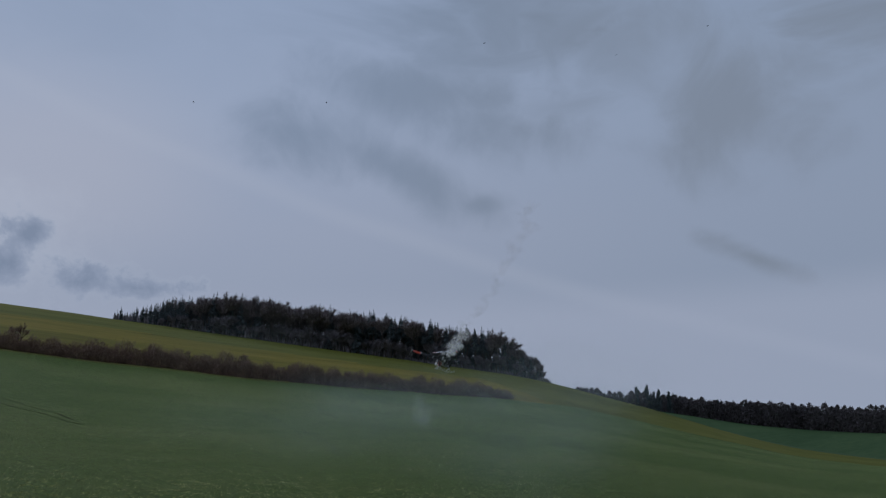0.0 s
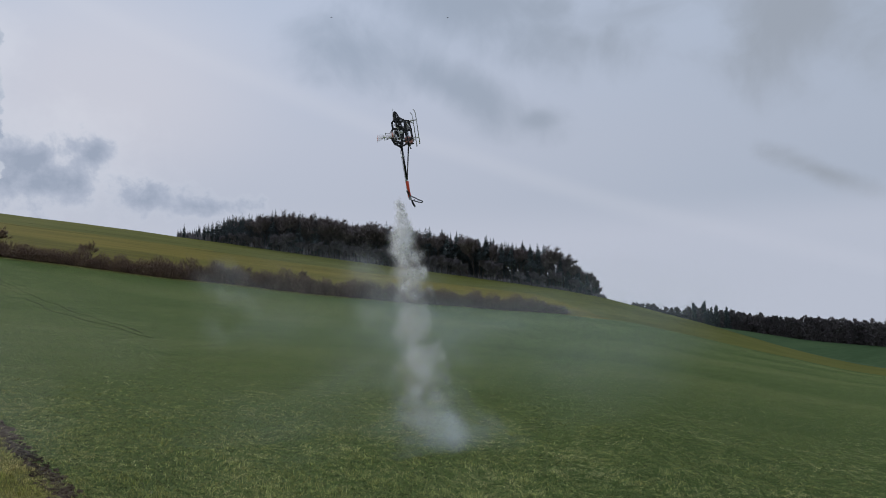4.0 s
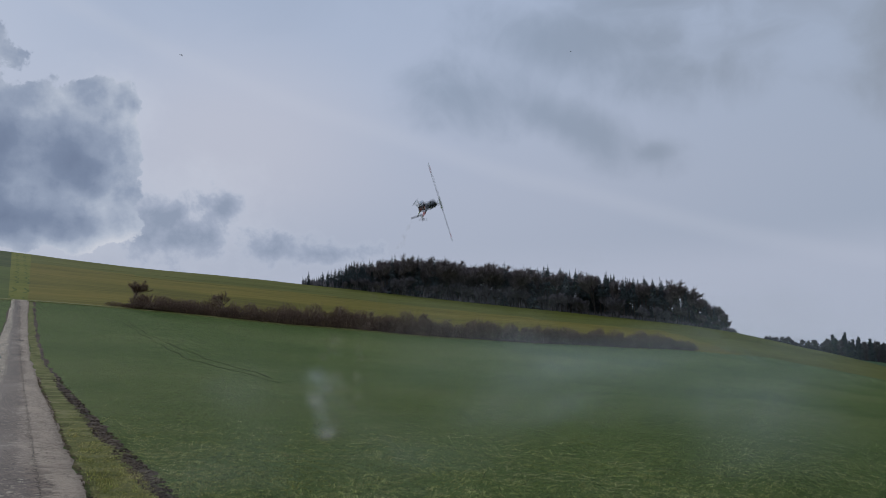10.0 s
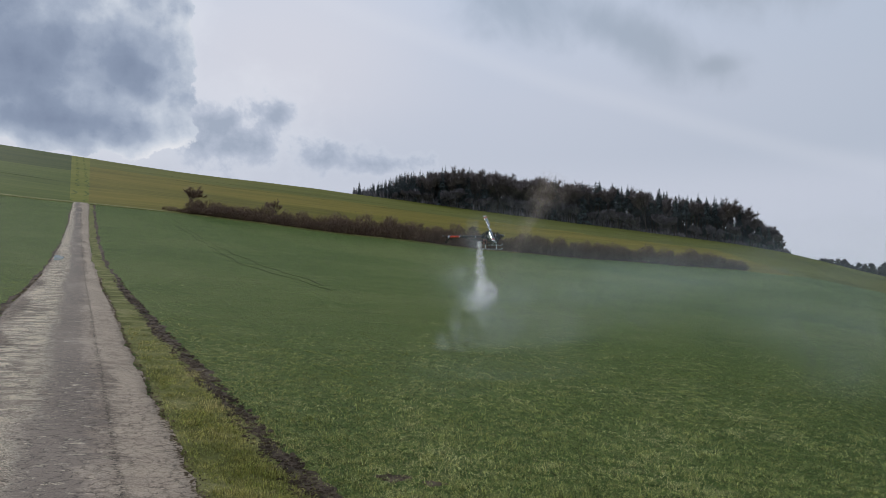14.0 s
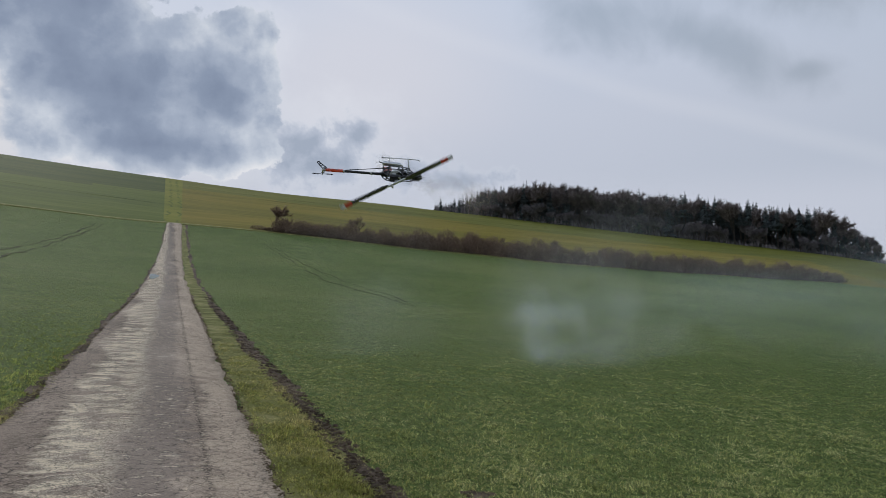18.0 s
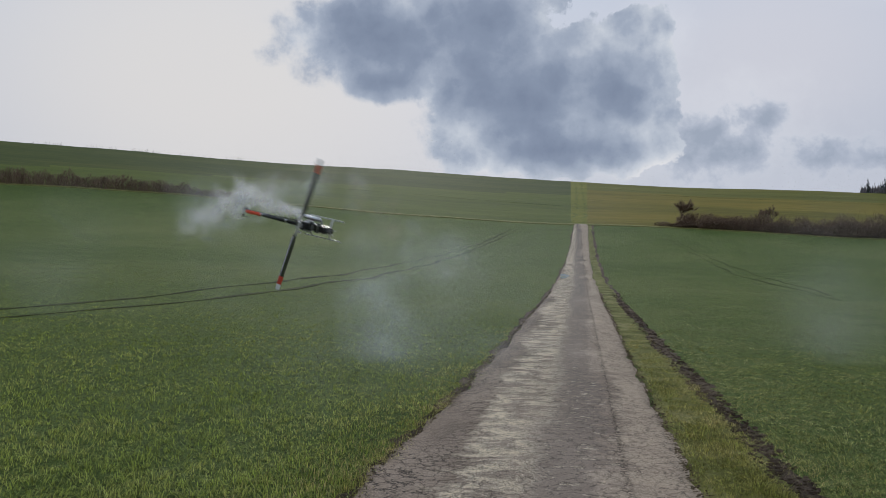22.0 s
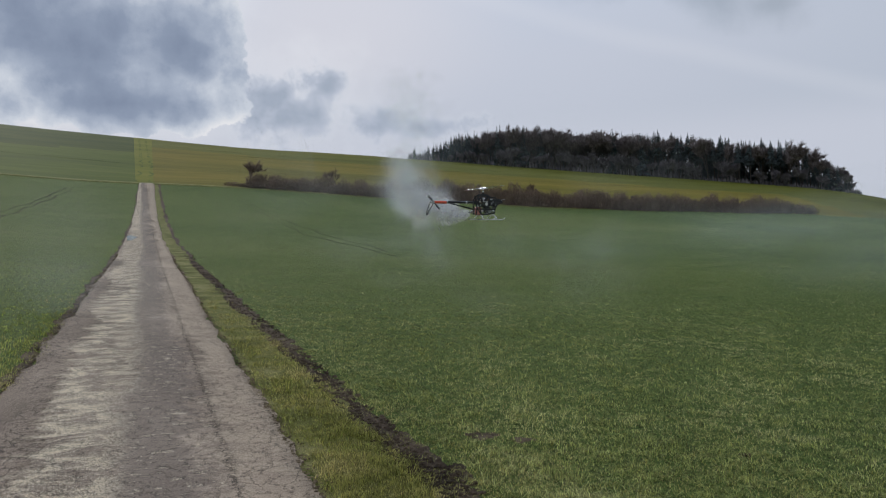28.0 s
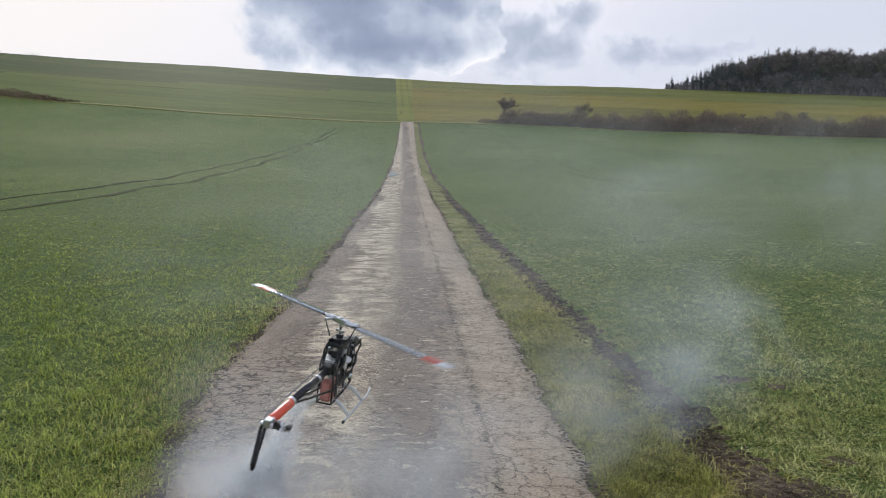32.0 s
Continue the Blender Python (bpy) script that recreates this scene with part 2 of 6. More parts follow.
# ---- materials ----
def material(name, build, rough=0.7, metal=0.0, gloss=0.5, through_light=0.0):
    """build(n, place) gives colour, or (colour, bump height, roughness); place is the object's own space."""
    mat = bpy.data.materials.new(name)
    mat.use_nodes = True
    t = mat.node_tree
    n = Nodes(t)
    bsdf = t.nodes["Principled BSDF"]
    bsdf.inputs["Roughness"].default_value, bsdf.inputs["Metallic"].default_value = rough, metal
    bsdf.inputs["Specular IOR Level"].default_value = gloss
    got = build(n, n.node("ShaderNodeTexCoord").outputs["Object"])
    got = got if isinstance(got, tuple) and not isinstance(got[0], float) else (got,)
    n.put(bsdf.inputs["Base Color"], (*got[0], 1.0) if isinstance(got[0], tuple) else got[0])
    if len(got) > 1 and got[1] is not None:
        bump = n.node("ShaderNodeBump")
        n.put(bump.inputs["Height"], got[1][0])
        bump.inputs["Strength"].default_value, bump.inputs["Distance"].default_value = got[1][1], got[1][2]
        n.put(bsdf.inputs["Normal"], bump.outputs[0])
    if len(got) > 2:
        n.put(bsdf.inputs["Roughness"], got[2])
    if through_light:
        # thin leaves let light through
        leaf, mix = n.node("ShaderNodeBsdfTranslucent"), n.node("ShaderNodeMixShader")
        n.put(leaf.inputs[0], got[0])
        mix.inputs[0].default_value = through_light
        t.links.new(bsdf.outputs[0], mix.inputs[1])
        t.links.new(leaf.outputs[0], mix.inputs[2])
        t.links.new(mix.outputs[0], t.nodes["Material Output"].inputs[0])
    return mat


def patchy(dark, mid, light, big, small, bump=None, rough=None):
    """Colour that varies at two scales."""
    def build(n, p):
        a, _ = n.noise(p, big, 4.0)
        b, _ = n.noise(p, small, 5.0, 0.65)
        v = n.m("ADD", n.m("MULTIPLY", a, 0.55), n.m("MULTIPLY", b, 0.45))
        col = n.ramp(v, [(0.40, dark), (0.5, mid), (0.60, light)])
        return (col, (b, *bump)) if bump else (col,)
    return build


def per_piece(build, spread=0.25):
    """The same with each loose piece a little lighter or darker."""
    def other(n, p):
        got = build(n, p)
        info = n.node("ShaderNodeNewGeometry").outputs["Random Per Island"]
        k = n.m("ADD", 1.0 - spread, n.m("MULTIPLY", info, 2 * spread))
        grey = n.node("ShaderNodeCombineXYZ")
        for s in grey.inputs:
            n.put(s, k)
        return (n.mix(1.0, got[0], grey.outputs[0], "MULTIPLY"), *got[1:])
    return other


def field_colour(n, p):
    """Young grain: green with yellower drifts, drill rows close by, bare specks."""
    a, _ = n.noise(p, 0.035, 3.0)
    b, _ = n.noise(p, 0.6, 4.0)
    c, _ = n.noise(n.scaled(p, (1.0, 0.55, 1.0)), 16.0, 5.0, 0.75)
    v = n.m("ADD", n.m("MULTIPLY", a, 0.5), n.m("ADD", n.m("MULTIPLY", b, 0.25), n.m("MULTIPLY", c, 0.25)))
    col = n.ramp(v, [(0.36, (0.098, 0.154, 0.036)), (0.48, (0.158, 0.222, 0.056)), (0.60, (0.232, 0.278, 0.082))])
    e, _ = n.noise(p, 48.0, 3.0, 0.7)
    col = n.mix(n.step(e, 0.56, 0.66, 0.0, 0.75), col, (0.31, 0.38, 0.14))
    col = n.mix(n.step(e, 0.50, 0.40, 0.0, 0.9), col, (0.042, 0.040, 0.020))
    col = n.mix(n.step(c, 0.58, 0.68, 0.0, 0.6), col, (0.27, 0.34, 0.11))
    col = n.mix(n.step(c, 0.46, 0.34, 0.0, 0.8), col, (0.055, 0.065, 0.018))
    return (col, (n.m("ADD", c, n.m("MULTIPLY", e, 0.6)), 0.9, 0.06))


def meadow(dark, mid, light):
    def build(n, p):
        a, _ = n.noise(n.scaled(p, (0.25, 1.0, 1.0)), 0.05, 4.0)
        b, _ = n.noise(n.scaled(p, (0.2, 1.0, 1.0)), 0.5, 5.0, 0.6)
        v = n.m("ADD", n.m("MULTIPLY", a, 0.5), n.m("MULTIPLY", b, 0.5))
        return (n.ramp(v, [(0.38, dark), (0.5, mid), (0.62, light)]), (b, 0.5, 0.1))
    return build


def asphalt(n, p):
    """Worn farm-track asphalt: dark lane, pale ripples of grit and painted sun glint left of it, pale cracked strip at
    the right, grey cracked left rim.
    """
    fine, _ = n.noise(p, 60.0, 4.0, 0.75)
    grain, _ = n.noise(p, 170.0, 2.0, 0.6)
    ripple, _ = n.noise(n.scaled(p, (1.0, 1.45, 1.0)), 2.7, 8.0, 0.66, 0.6)
    fleck, _ = n.noise(n.scaled(p, (1.0, 1.5, 1.0)), 9.0, 5.0, 0.72, 0.4)
    big, _ = n.noise(n.scaled(p, (1.0, 0.25, 1.0)), 0.9, 3.0)
    xyz = n.node("ShaderNodeSeparateXYZ")
    n.put(xyz.inputs[0], p)
    x = xyz.outputs[0]
    wob = n.m("ADD", x, n.m("ADD", n.m("MULTIPLY", n.m("SUBTRACT", big, 0.5), 0.7), n.m("MULTIPLY", n.m("SUBTRACT", ripple, 0.5), 0.8)))
    col = n.ramp(n.m("ADD", n.m("MULTIPLY", big, 0.3), n.m("ADD", n.m("MULTIPLY", fine, 0.4), n.m("MULTIPLY", grain, 0.3))), [(0.40, (0.120, 0.088, 0.066)), (0.5, (0.32, 0.242, 0.180)), (0.60, (0.58, 0.455, 0.345))])
    lane = n.m("MULTIPLY", n.step(wob, -0.38, -0.2), n.step(wob, 0.32, 0.2))
    col = n.mix(n.m("MULTIPLY", lane, 0.55), col, (0.155, 0.118, 0.096))
    pale = n.ramp(n.m("ADD", n.m("MULTIPLY", fine, 0.5), n.m("MULTIPLY", grain, 0.5)), [(0.36, (0.40, 0.31, 0.205)), (0.5, (0.82, 0.67, 0.465)), (0.62, (0.98, 0.86, 0.66))])
    # pale grit, with the low sun's glint on the ripples painted in
    crown = n.m("MULTIPLY", n.step(n.m("ABSOLUTE", n.m("ADD", wob, 0.60)), 0.18, 0.50, 1.0, 0.0), n.step(n.m("ADD", ripple, n.m("ADD", n.m("MULTIPLY", n.m("SUBTRACT", fine, 0.5), 0.55), n.m("MULTIPLY", n.m("SUBTRACT", grain, 0.5), 0.35))), 0.44, 0.565))
    spots = n.m("MULTIPLY", n.step(n.m("ADD", fleck, n.m("MULTIPLY", n.m("SUBTRACT", fine, 0.5), 0.25)), 0.565, 0.66, 0.0, 0.85), n.step(wob, -0.9, -0.4))
    edge = n.m("MULTIPLY", n.step(wob, 0.34, 0.56), n.step(ripple, 0.36, 0.56, 0.35, 0.85))
    grit_glint = n.m("MAXIMUM", n.m("MAXIMUM", crown, spots), n.m("MULTIPLY", edge, n.step(fine, 0.3, 0.6, 0.5, 0.8)))
    col = n.mix(grit_glint, col, pale)
    col = n.mix(n.step(wob, 0.36, 0.55, 0.0, 0.45), col, n.mix(fine, (0.30, 0.20, 0.14), (0.62, 0.47, 0.36)))
    vor = n.node("ShaderNodeTexVoronoi")
    vor.feature = "DISTANCE_TO_EDGE"
    n.put(vor.inputs["Vector"], n.mix(0.34, p, n.noise(p, 4.0, 6.0, 0.65)[1], "ADD"))
    vor.inputs["Scale"].default_value = 7.5
    where, _ = n.noise(n.scaled(p, (1.0, 0.3, 1.0)), 1.5, 3.0)
    rim = n.m("MAXIMUM", n.step(wob, -0.85, -1.1), n.step(wob, 0.25, 0.42, 0.0, 0.6))
    crack = n.m("MULTIPLY", n.step(vor.outputs["Distance"], 0.008, 0.055, 1.0, 0.0), n.m("MULTIPLY", n.step(where, 0.34, 0.46), n.m("MAXIMUM", rim, n.step(fleck, 0.42, 0.52, 0.0, 0.75))))
    seam = n.m("MULTIPLY", n.step(n.m("ABSOLUTE", n.m("SUBTRACT", n.m("ADD", x, n.m("MULTIPLY", n.m("SUBTRACT", fleck, 0.5), 0.4)), 0.36)), 0.002, 0.018, 1.0, 0.0), n.step(fleck, 0.42, 0.5))
    crack = n.m("MAXIMUM", crack, seam)
    col = n.mix(n.m("MULTIPLY", crack, 0.9), col, (0.030, 0.026, 0.023))
    moss = n.m("MULTIPLY", n.step(n.m("ABSOLUTE", n.m("ADD", wob, 1.02)), 0.0, 0.10, 1.0, 0.0), n.step(fleck, 0.5, 0.62, 0.0, 0.6))
    col = n.mix(moss, col, (0.10, 0.07, 0.04))
    h = n.m("SUBTRACT", n.m("ADD", n.m("MULTIPLY", fine, 0.6), n.m("MULTIPLY", grit_glint, 0.35)), n.m("MULTIPLY", crack, 0.9))
    return (col, (h, 0.6, 0.018), n.m("SUBTRACT", 0.8, n.m("MULTIPLY", lane, 0.12)))


M = {}
M["field"] = material("young_grain", field_colour, 0.9, 0.0, 0.06)
M["meadow_gold"] = material("meadow_gold", meadow((0.135, 0.120, 0.014), (0.200, 0.165, 0.020), (0.255, 0.200, 0.030)), 0.9, 0.0, 0.05)
M["meadow_green"] = material("meadow_green", meadow((0.080, 0.112, 0.016), (0.105, 0.140, 0.020), (0.140, 0.165, 0.028)), 0.9, 0.0, 0.05)
M["meadow_olive"] = material("meadow_olive", meadow((0.112, 0.118, 0.017), (0.148, 0.152, 0.023), (0.190, 0.180, 0.033)), 0.9, 0.0, 0.05)
M["meadow_dark"] = material("meadow_dark", meadow((0.050, 0.075, 0.014), (0.068, 0.095, 0.018), (0.095, 0.118, 0.024)), 0.9, 0.0, 0.05)
M["grass_path"] = material("grass_path", meadow((0.140, 0.150, 0.016), (0.200, 0.205, 0.022), (0.240, 0.230, 0.034)), 0.9, 0.0, 0.05)
M["far_field"] = material("far_field", meadow((0.060, 0.105, 0.040), (0.075, 0.125, 0.050), (0.09, 0.14, 0.055)), 0.9, 0.0, 0.05)
M["asphalt"] = material("worn_asphalt", asphalt, 0.85, 0.0, 0.05)
M["verge"] = material("dry_verge", patchy((0.11, 0.115, 0.032), (0.21, 0.21, 0.06), (0.34, 0.31, 0.13), 1.6, 24.0, (0.8, 0.05)), 0.95, 0.0, 0.08)
M["soil"] = material("damp_soil", patchy((0.050, 0.036, 0.025), (0.125, 0.090, 0.062), (0.24, 0.18, 0.125), 1.5, 26.0, (0.9, 0.05)), 0.95, 0.0, 0.1)
M["crumbs"] = material("soil_and_leaf_crumbs", patchy((0.08, 0.056, 0.034), (0.19, 0.14, 0.085), (0.33, 0.25, 0.155), 3.0, 40.0, (0.9, 0.03)), 0.95, 0.0, 0.1)
M["blade"] = material("grass_blade", per_piece(patchy((0.295, 0.335, 0.095), (0.45, 0.475, 0.15), (0.63, 0.62, 0.26), 0.7, 7.0), 0.75), 0.6, 0.0, 0.2, 0.3)
M["straw"] = material("dry_grass_blade", per_piece(patchy((0.24, 0.25, 0.055), (0.42, 0.39, 0.11), (0.62, 0.53, 0.22), 0.9, 8.0), 0.75), 0.7, 0.0, 0.15, 0.4)
# distance haze is mixed into the needle and twig colours: lifted, bluish
M["needles"] = material("hazed_spruce_needles", per_piece(patchy((0.036, 0.048, 0.050), (0.056, 0.071, 0.070), (0.080, 0.098, 0.092), 0.3, 3.0), 0.35), 0.85)
M["bark"] = material("bark", patchy((0.035, 0.028, 0.022), (0.065, 0.052, 0.042), (0.10, 0.085, 0.07), 0.8, 9.0), 0.9)
M["twigs"] = material("bare_twigs", per_piece(patchy((0.13, 0.105, 0.100), (0.20, 0.165, 0.155), (0.28, 0.235, 0.22), 0.3, 3.0), 0.3), 0.9)
M["hedge_twigs"] = material("hedge_twigs", per_piece(patchy((0.13, 0.080, 0.055), (0.215, 0.140, 0.095), (0.31, 0.215, 0.15), 0.3, 3.0), 0.3), 0.9)
M["far_twigs"] = material("far_wood_twigs", per_piece(patchy((0.075, 0.064, 0.064), (0.11, 0.094, 0.092), (0.15, 0.128, 0.122), 0.05, 0.6), 0.35), 0.9)
# grey twigs, likewise lifted and blued for the haze
M["grey_twigs"] = material("hazed_grey_bare_twigs", per_piece(patchy((0.13, 0.117, 0.125), (0.20, 0.18, 0.185), (0.27, 0.24, 0.245), 0.2, 2.0), 0.35), 0.9)
# pale colour stands in for the sky mirrored in the puddle
M["water"] = material("puddle_sky_pale", patchy((0.42, 0.42, 0.43), (0.50, 0.49, 0.49), (0.58, 0.57, 0.56), 1.0, 9.0), 0.12, 0.0, 0.6)


M["pressed"] = material("pressed_grain", patchy((0.040, 0.048, 0.016), (0.060, 0.070, 0.022), (0.09, 0.10, 0.03), 0.4, 8.0), 0.95, 0.0, 0.05)
M["meadow_blade"] = material("meadow_blade", per_piece(patchy((0.275, 0.340, 0.065), (0.395, 0.455, 0.095), (0.54, 0.56, 0.16), 0.7, 7.0), 0.65), 0.6, 0.0, 0.2, 0.45)
# ---- mesh helpers ----
class Mesh:
    """Collects vertices and faces; made into one mesh at the end."""

    def __init__(self):
        self.v, self.f = [], []

    def add(self, verts, faces):
        k = len(self.v)
        self.v.extend(tuple(p) for p in verts)
        self.f.extend(tuple(i + k for i in q) for q in faces)
        return self

    def tube(self, points, radii, sides=8, caps=True):
        """A round bar through the points."""
        pts = [Vector(p) for p in points]
        radii = [radii] * len(pts) if isinstance(radii, (int, float)) else radii
        ring = []
        for i, (p, r) in enumerate(zip(pts, radii)):
            d = (pts[min(i + 1, len(pts) - 1)] - pts[max(i - 1, 0)]).normalized()
            a = d.cross(Vector((0, 0, 1)) if abs(d.z) < 0.9 else Vector((1, 0, 0))).normalized()
            b = d.cross(a)
            ring += [p + r * (math.cos(2 * math.pi * j / sides) * a + math.sin(2 * math.pi * j / sides) * b) for j in range(sides)]
        n = len(pts)
        faces = [(i * sides + j, i * sides + (j + 1) % sides, (i + 1) * sides + (j + 1) % sides, (i + 1) * sides + j) for i in range(n - 1) for j in range(sides)]
        if caps:
            faces += [tuple(range(sides - 1, -1, -1)), tuple(range((n - 1) * sides, n * sides))]
        return self.add(ring, faces)

    def box(self, c, s, m=None, bevel=0.12):
        """A block with chamfered edges: centre, sizes, optional turn."""
        hx, hy, hz = (k / 2 for k in s)
        b = bevel * min(s)
        pts, idx = [], {}
        for sx in (-1, 1):
            for sy in (-1, 1):
                for sz in (-1, 1):
                    for k, p in enumerate(((hx, hy - b, hz - b), (hx - b, hy, hz - b), (hx - b, hy - b, hz))):
                        idx[sx, sy, sz, k] = len(pts)
                        pts.append(Vector((sx * p[0], sy * p[1], sz * p[2])))
        f = []
        for s1 in (-1, 1):
            f.append([idx[s1, y, z, 0] for y, z in ((-1, -1), (1, -1), (1, 1), (-1, 1))][::s1])
            f.append([idx[x, s1, z, 1] for x, z in ((-1, -1), (-1, 1), (1, 1), (1, -1))][::s1])
            f.append([idx[x, y, s1, 2] for x, y in ((-1, -1), (1, -1), (1, 1), (-1, 1))][::s1])
            for s2 in (-1, 1):
                f.append([idx[s1, s2, -1, 0], idx[s1, s2, -1, 1], idx[s1, s2, 1, 1], idx[s1, s2, 1, 0]])
                f.append([idx[s1, -1, s2, 0], idx[s1, 1, s2, 0], idx[s1, 1, s2, 2], idx[s1, -1, s2, 2]])
                f.append([idx[-1, s1, s2, 1], idx[1, s1, s2, 1], idx[1, s1, s2, 2], idx[-1, s1, s2, 2]])
                for s3 in (-1, 1):
                    f.append([idx[s1, s2, s3, k] for k in range(3)])
        pts = [(m @ p if m else p) + Vector(c) for p in pts]
        return self.add(pts, f)

    def ball(self, c, r, rows=6, cols=10, squash=(1, 1, 1)):
        pts = [Vector((c[0], c[1], c[2] + r * squash[2]))]
        for i in range(1, rows):
            a = math.pi * i / rows
            pts += [Vector((c[0] + r * squash[0] * math.sin(a) * math.cos(2 * math.pi * j / cols), c[1] + r * squash[1] * math.sin(a) * math.sin(2 * math.pi * j / cols), c[2] + r * squash[2] * math.cos(a))) for j in range(cols)]
        pts.append(Vector((c[0], c[1], c[2] - r * squash[2])))
        f = [(0, 1 + j, 1 + (j + 1) % cols) for j in range(cols)]
        for i in range(rows - 2):
            f += [(1 + i * cols + j, 1 + (i + 1) * cols + j, 1 + (i + 1) * cols + (j + 1) % cols, 1 + i * cols + (j + 1) % cols) for j in range(cols)]
        last = len(pts) - 1
        f += [(last, 1 + (rows - 2) * cols + (j + 1) % cols, 1 + (rows - 2) * cols + j) for j in range(cols)]
        return self.add(pts, f)

    def plate(self, outline, axis, at, thick):
        """A flat plate cut to an outline, standing square to an axis."""
        def put(u, v, w):
            return {"x": (w, u, v), "y": (u, w, v), "z": (u, v, w)}[axis]
        n = len(outline)
        pts = [put(u, v, at - thick / 2) for u, v in outline] + [put(u, v, at + thick / 2) for u, v in outline]
        f = [tuple(range(n)), tuple(range(2 * n - 1, n - 1, -1))] + [(i, (i + 1) % n, n + (i + 1) % n, n + i) for i in range(n)]
        return self.add(pts, f)

    def data(self, name, mat, smooth_faces=False):
        me = bpy.data.meshes.new(name)
        me.from_pydata(self.v, [], self.f)
        me.materials.append(mat)
        me.validate()
        if smooth_faces:
            me.polygons.foreach_set("use_smooth", [True] * len(me.polygons))
        me.update()
        return me


def from_arrays(name, verts, faces, mat):
    """One mesh from arrays of corners; faces all of the same size."""
    me = bpy.data.meshes.new(name)
    verts, faces = np.asarray(verts, np.float32), np.asarray(faces, np.int32)
    me.vertices.add(len(verts))
    me.vertices.foreach_set("co", verts.ravel())
    me.loops.add(faces.size)
    me.loops.foreach_set("vertex_index", faces.ravel())
    me.polygons.add(len(faces))
    me.polygons.foreach_set("loop_start", np.arange(len(faces), dtype=np.int32) * faces.shape[1])
    me.materials.append(mat)
    me.update(calc_edges=True)
    me.validate()
    return me


def part(name, mesh, mat, parent, label="", smooth_faces=False, at=None):
    ob = new(name, mesh.data(name, mat, smooth_faces) if isinstance(mesh, Mesh) else mesh)
    ob.parent = parent
    if at is not None:
        ob.matrix_basis = at
    return tagged(ob, label)


# ---- ground ----
def make_ground():
    bear = np.radians(np.concatenate([np.arange(-180, -55, 2.0), np.arange(-55, 80, 0.3), np.arange(80, 180, 2.0)]))
    # keep the grass path's two edges as lines of the sheet
    bear = np.sort(np.concatenate([bear, np.radians([-0.48, 0.62])]))
    deg = np.degrees(bear)
    nb = len(bear)
    dh = hedge_distance(deg)
    near = np.concatenate([[0.0004, 0.005, 0.010, 0.015, 0.02], np.geomspace(0.03, 1.0, 90)[1:]])
    mid, far, end = np.linspace(0, 1, 26)[1:], np.linspace(0, 1, 16)[1:], np.linspace(0, 1, 14)[1:] ** 2.5
    rings = [dh * s for s in near] + [dh + (CREST_D - dh) * s for s in mid] + [CREST_D + (FAR_D - CREST_D) * s + 0 * dh for s in far] + [FAR_D + (END_D - FAR_D) * s + 0 * dh for s in end]
    d = np.array(rings)
    x, y = d * np.sin(bear), d * np.cos(bear)
    z = ground(x, y)
    verts = np.stack([x, y, z], -1).reshape(-1, 3)
    nr = len(rings)
    i, j = np.meshgrid(np.arange(nr - 1), np.arange(nb), indexing="ij")
    jn = (j + 1) % nb
    quads = np.stack([i * nb + j, i * nb + jn, (i + 1) * nb + jn, (i + 1) * nb + j], -1).reshape(-1, 4)[:, ::-1]
    me = from_arrays("ground", verts, quads, M["field"])
    for k in ("meadow_gold", "meadow_green", "meadow_dark", "grass_path", "far_field", "meadow_olive"):
        me.materials.append(M[k])
    mid_b = np.degrees(bear)[j] + 0.05
    n0, n1, n2 = len(near) - 1, len(near) + len(mid) - 1, len(near) + len(mid) + len(far) - 1
    frac = (i - n0) / len(mid)
    slot = np.where(i < n0, 0, np.where(i < n1, np.where(mid_b < -0.45, 3, np.where(mid_b < 0.62, 4, np.where(frac > 0.62 - mid_b * 0.003, 6, 1))), 5))
    slot = np.where((i >= n0) & (i < n1) & (mid_b + 9 * frac > 46.5), 6, slot)
    slot = np.where((i >= n0) & (i < n1) & (mid_b < -0.45) & (frac < 0.42 + mid_b * 0.004), 2, slot)
    me.polygons.foreach_set("material_index", slot.ravel().astype(np.int32))
    me.polygons.foreach_set("use_smooth", [True] * len(me.polygons))
    ob = new("ground", me)
    return tagged(ob, "rolling green farm fields rising to a long bare crest", "ground", kind="structure")


make_ground()


